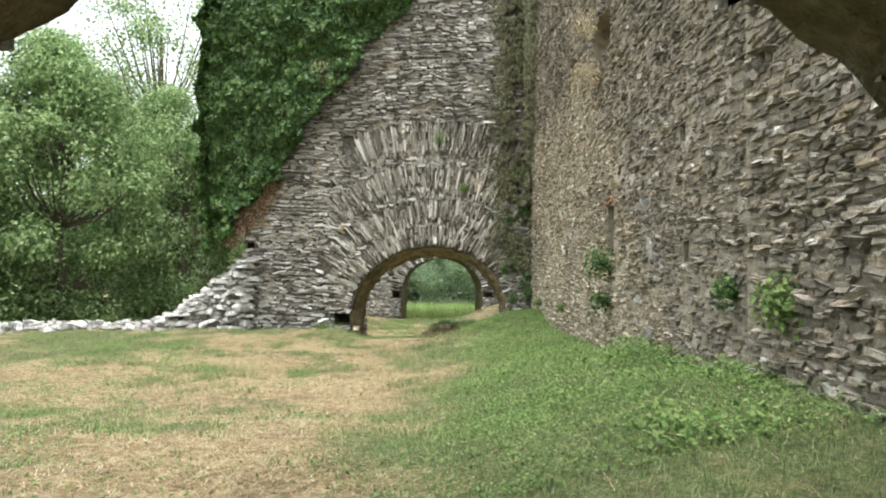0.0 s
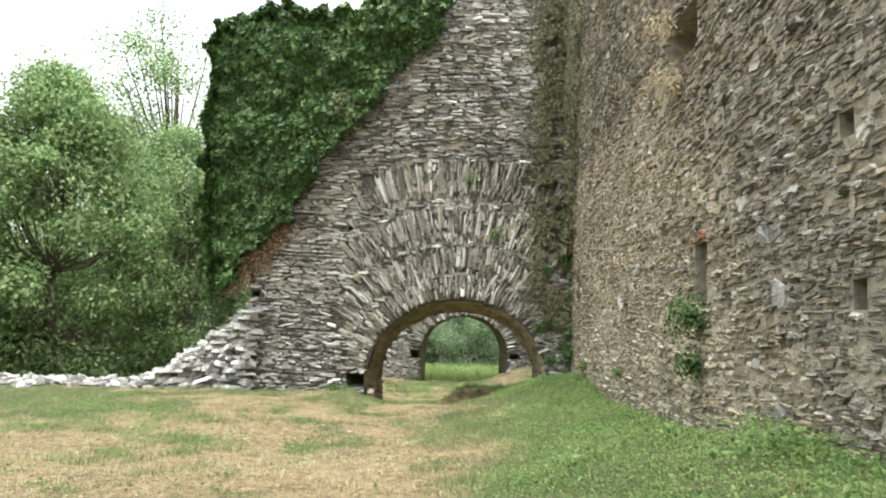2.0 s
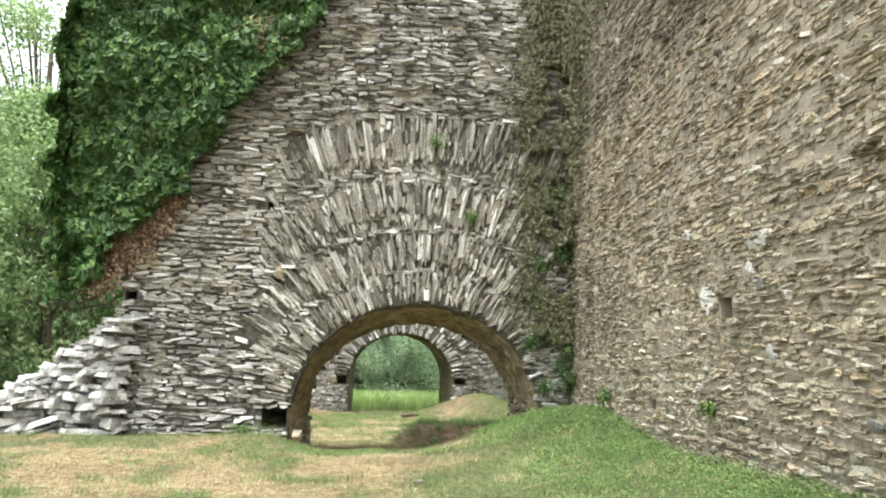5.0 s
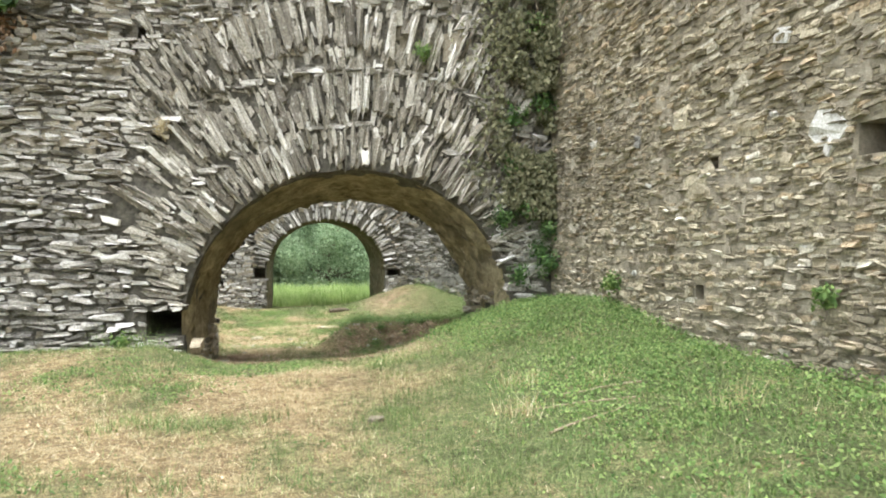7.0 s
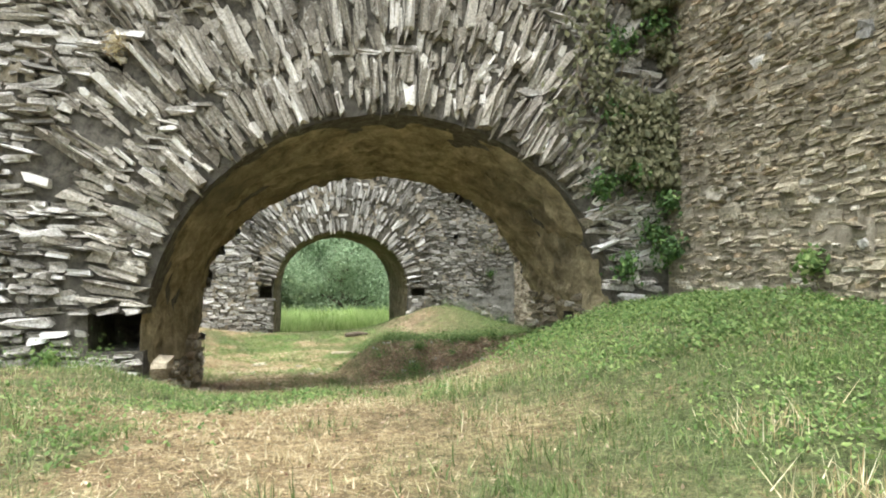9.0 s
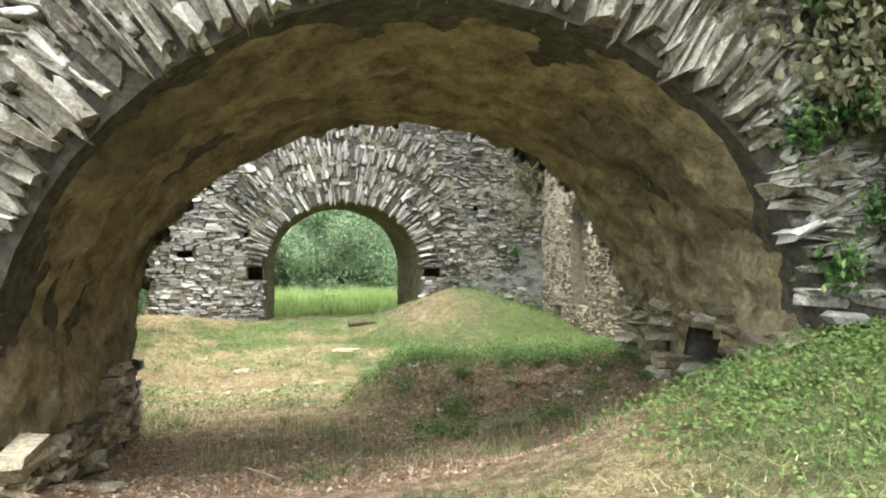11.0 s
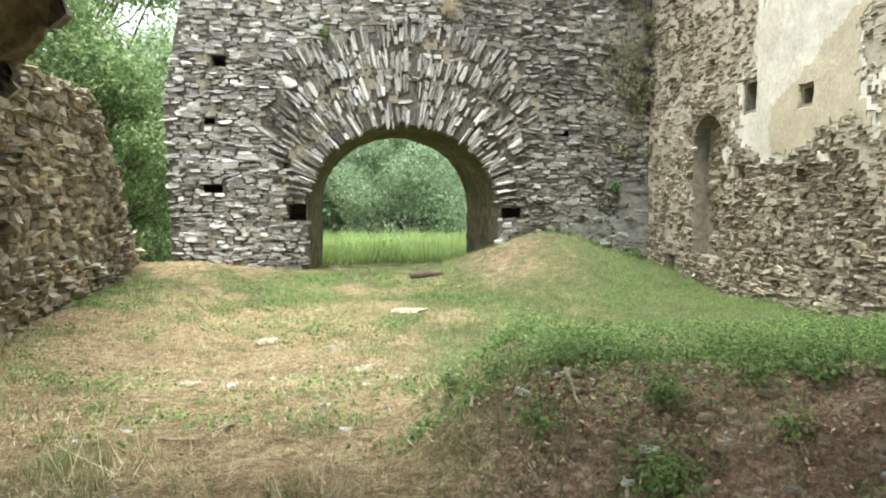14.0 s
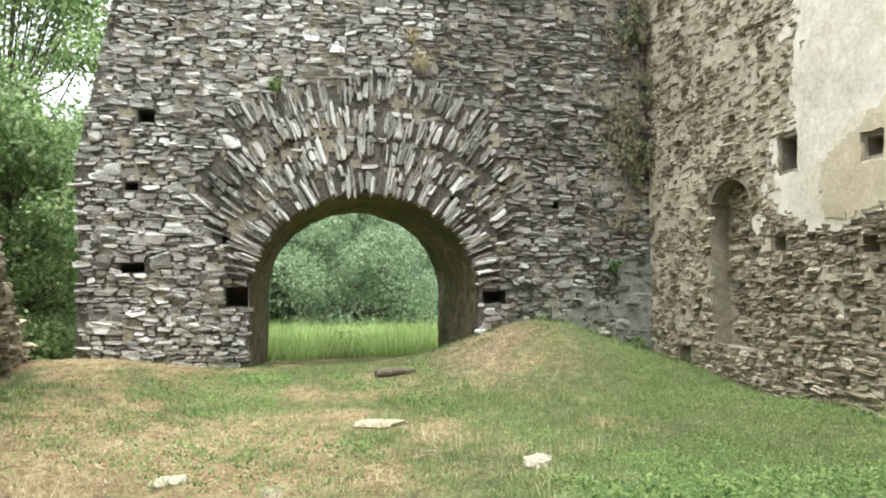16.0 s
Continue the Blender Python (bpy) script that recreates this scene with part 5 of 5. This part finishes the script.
creeper("creeper", 1.6, 2.5, FRONT, 1.6, 10.4, 24000, "thin olive brown creeper hanging in the wall corner")
n = 9000
cz_ = rng.uniform(3.0, 10.4, n)
cy_ = FRONT - np.abs(rng.normal(0, 1, n)) * np.interp(cz_, [3, 6, 8.5, 10.4], [0.15, 0.6, 1.3, 1.5])
m = wavy(cy_, cz_, 2.0) + 0.5 * wavy(cz_, cy_, 5) > -0.2
part("creeper_mass", leaf_mesh("creeper_mass", np.stack([LONG_X - 0.05 - rng.uniform(0, 0.2, m.sum()), cy_[m], cz_[m]], 1), np.tile((-1, -0.5, 0.3), (int(m.sum()), 1)), 0.1, 0.05, rng, 0.95), CREEPER, None, "matted olive brown creeper hanging down the wall by the corner", "creeper", kind="stuff")
creeper("creeper", 4.6, ROOM_X - 0.02, FAR, 1.4, 8, 6500, "dry brown creeper in the corner of the room")


def tuft(x, y, z, n, reach, material, out, label, leafy=True):
    """A small plant rooted in a wall joint."""
    d = unit_rows(rng.normal(0, 0.6, (n, 3)) + np.array(out) * 0.8 + np.array([0, 0, 0.2]))
    at = np.array([x, y, z]) + d * (reach * rng.uniform(0.05, 1, n))[:, None]
    mesh = leaf_mesh("wall_plant", at, d, 0.06 if leafy else 0.12, 0.035 if leafy else 0.012, rng, 0.3)
    return part("wall_plant", mesh, material, None, label, "plant", "plants in the wall joints", "stuff")


for x, z, n, r, kind in TUFTS_FRONT:
    tuft(x, FRONT - 0.05, z, n, r, (WEED_LEAF, STRAW, IVY_LEAF)[kind], (0, -1, 0.3), ("small green plant rooted in the wall", "dry yellowish grass tuft rooted in the wall", "dark green ivy sprig on the wall")[kind], kind != 1)
for y, z, n, r, kind in TUFTS_SIDE:
    tuft(LONG_X - 0.04, y, z, n, r, (WEED_LEAF, STRAW, IVY_LEAF)[kind], (-1, 0, 0.3), ("small green plant rooted in the wall", "dry yellowish grass tuft rooted in the wall", "dark green ivy sprig on the wall")[kind], kind != 1)
for x, z, n, r, kind in TUFTS_FAR:
    tuft(x, FAR - 0.05, z, n, r, (WEED_LEAF, STRAW, IVY_LEAF)[kind], (0, -1, 0.3), ("small green plant rooted in the wall", "dry yellowish grass tuft rooted in the wall", "dark green ivy sprig on the wall")[kind], kind != 1)

bm = bmesh.new()
p = Vector((-1.12, FAR - 0.08, 5.6))
for k in range(9):
    q = p + Vector((rng.normal(0.012, 0.02), rng.normal(0, 0.006), -0.17))
    tube(bm, p, q, 0.012 - 0.0008 * k, 0.0115 - 0.0008 * k, 6)
    p = q
part("hanging_root", bm, DRY_TWIG, None, "thin pale root hanging down the far wall", "root")
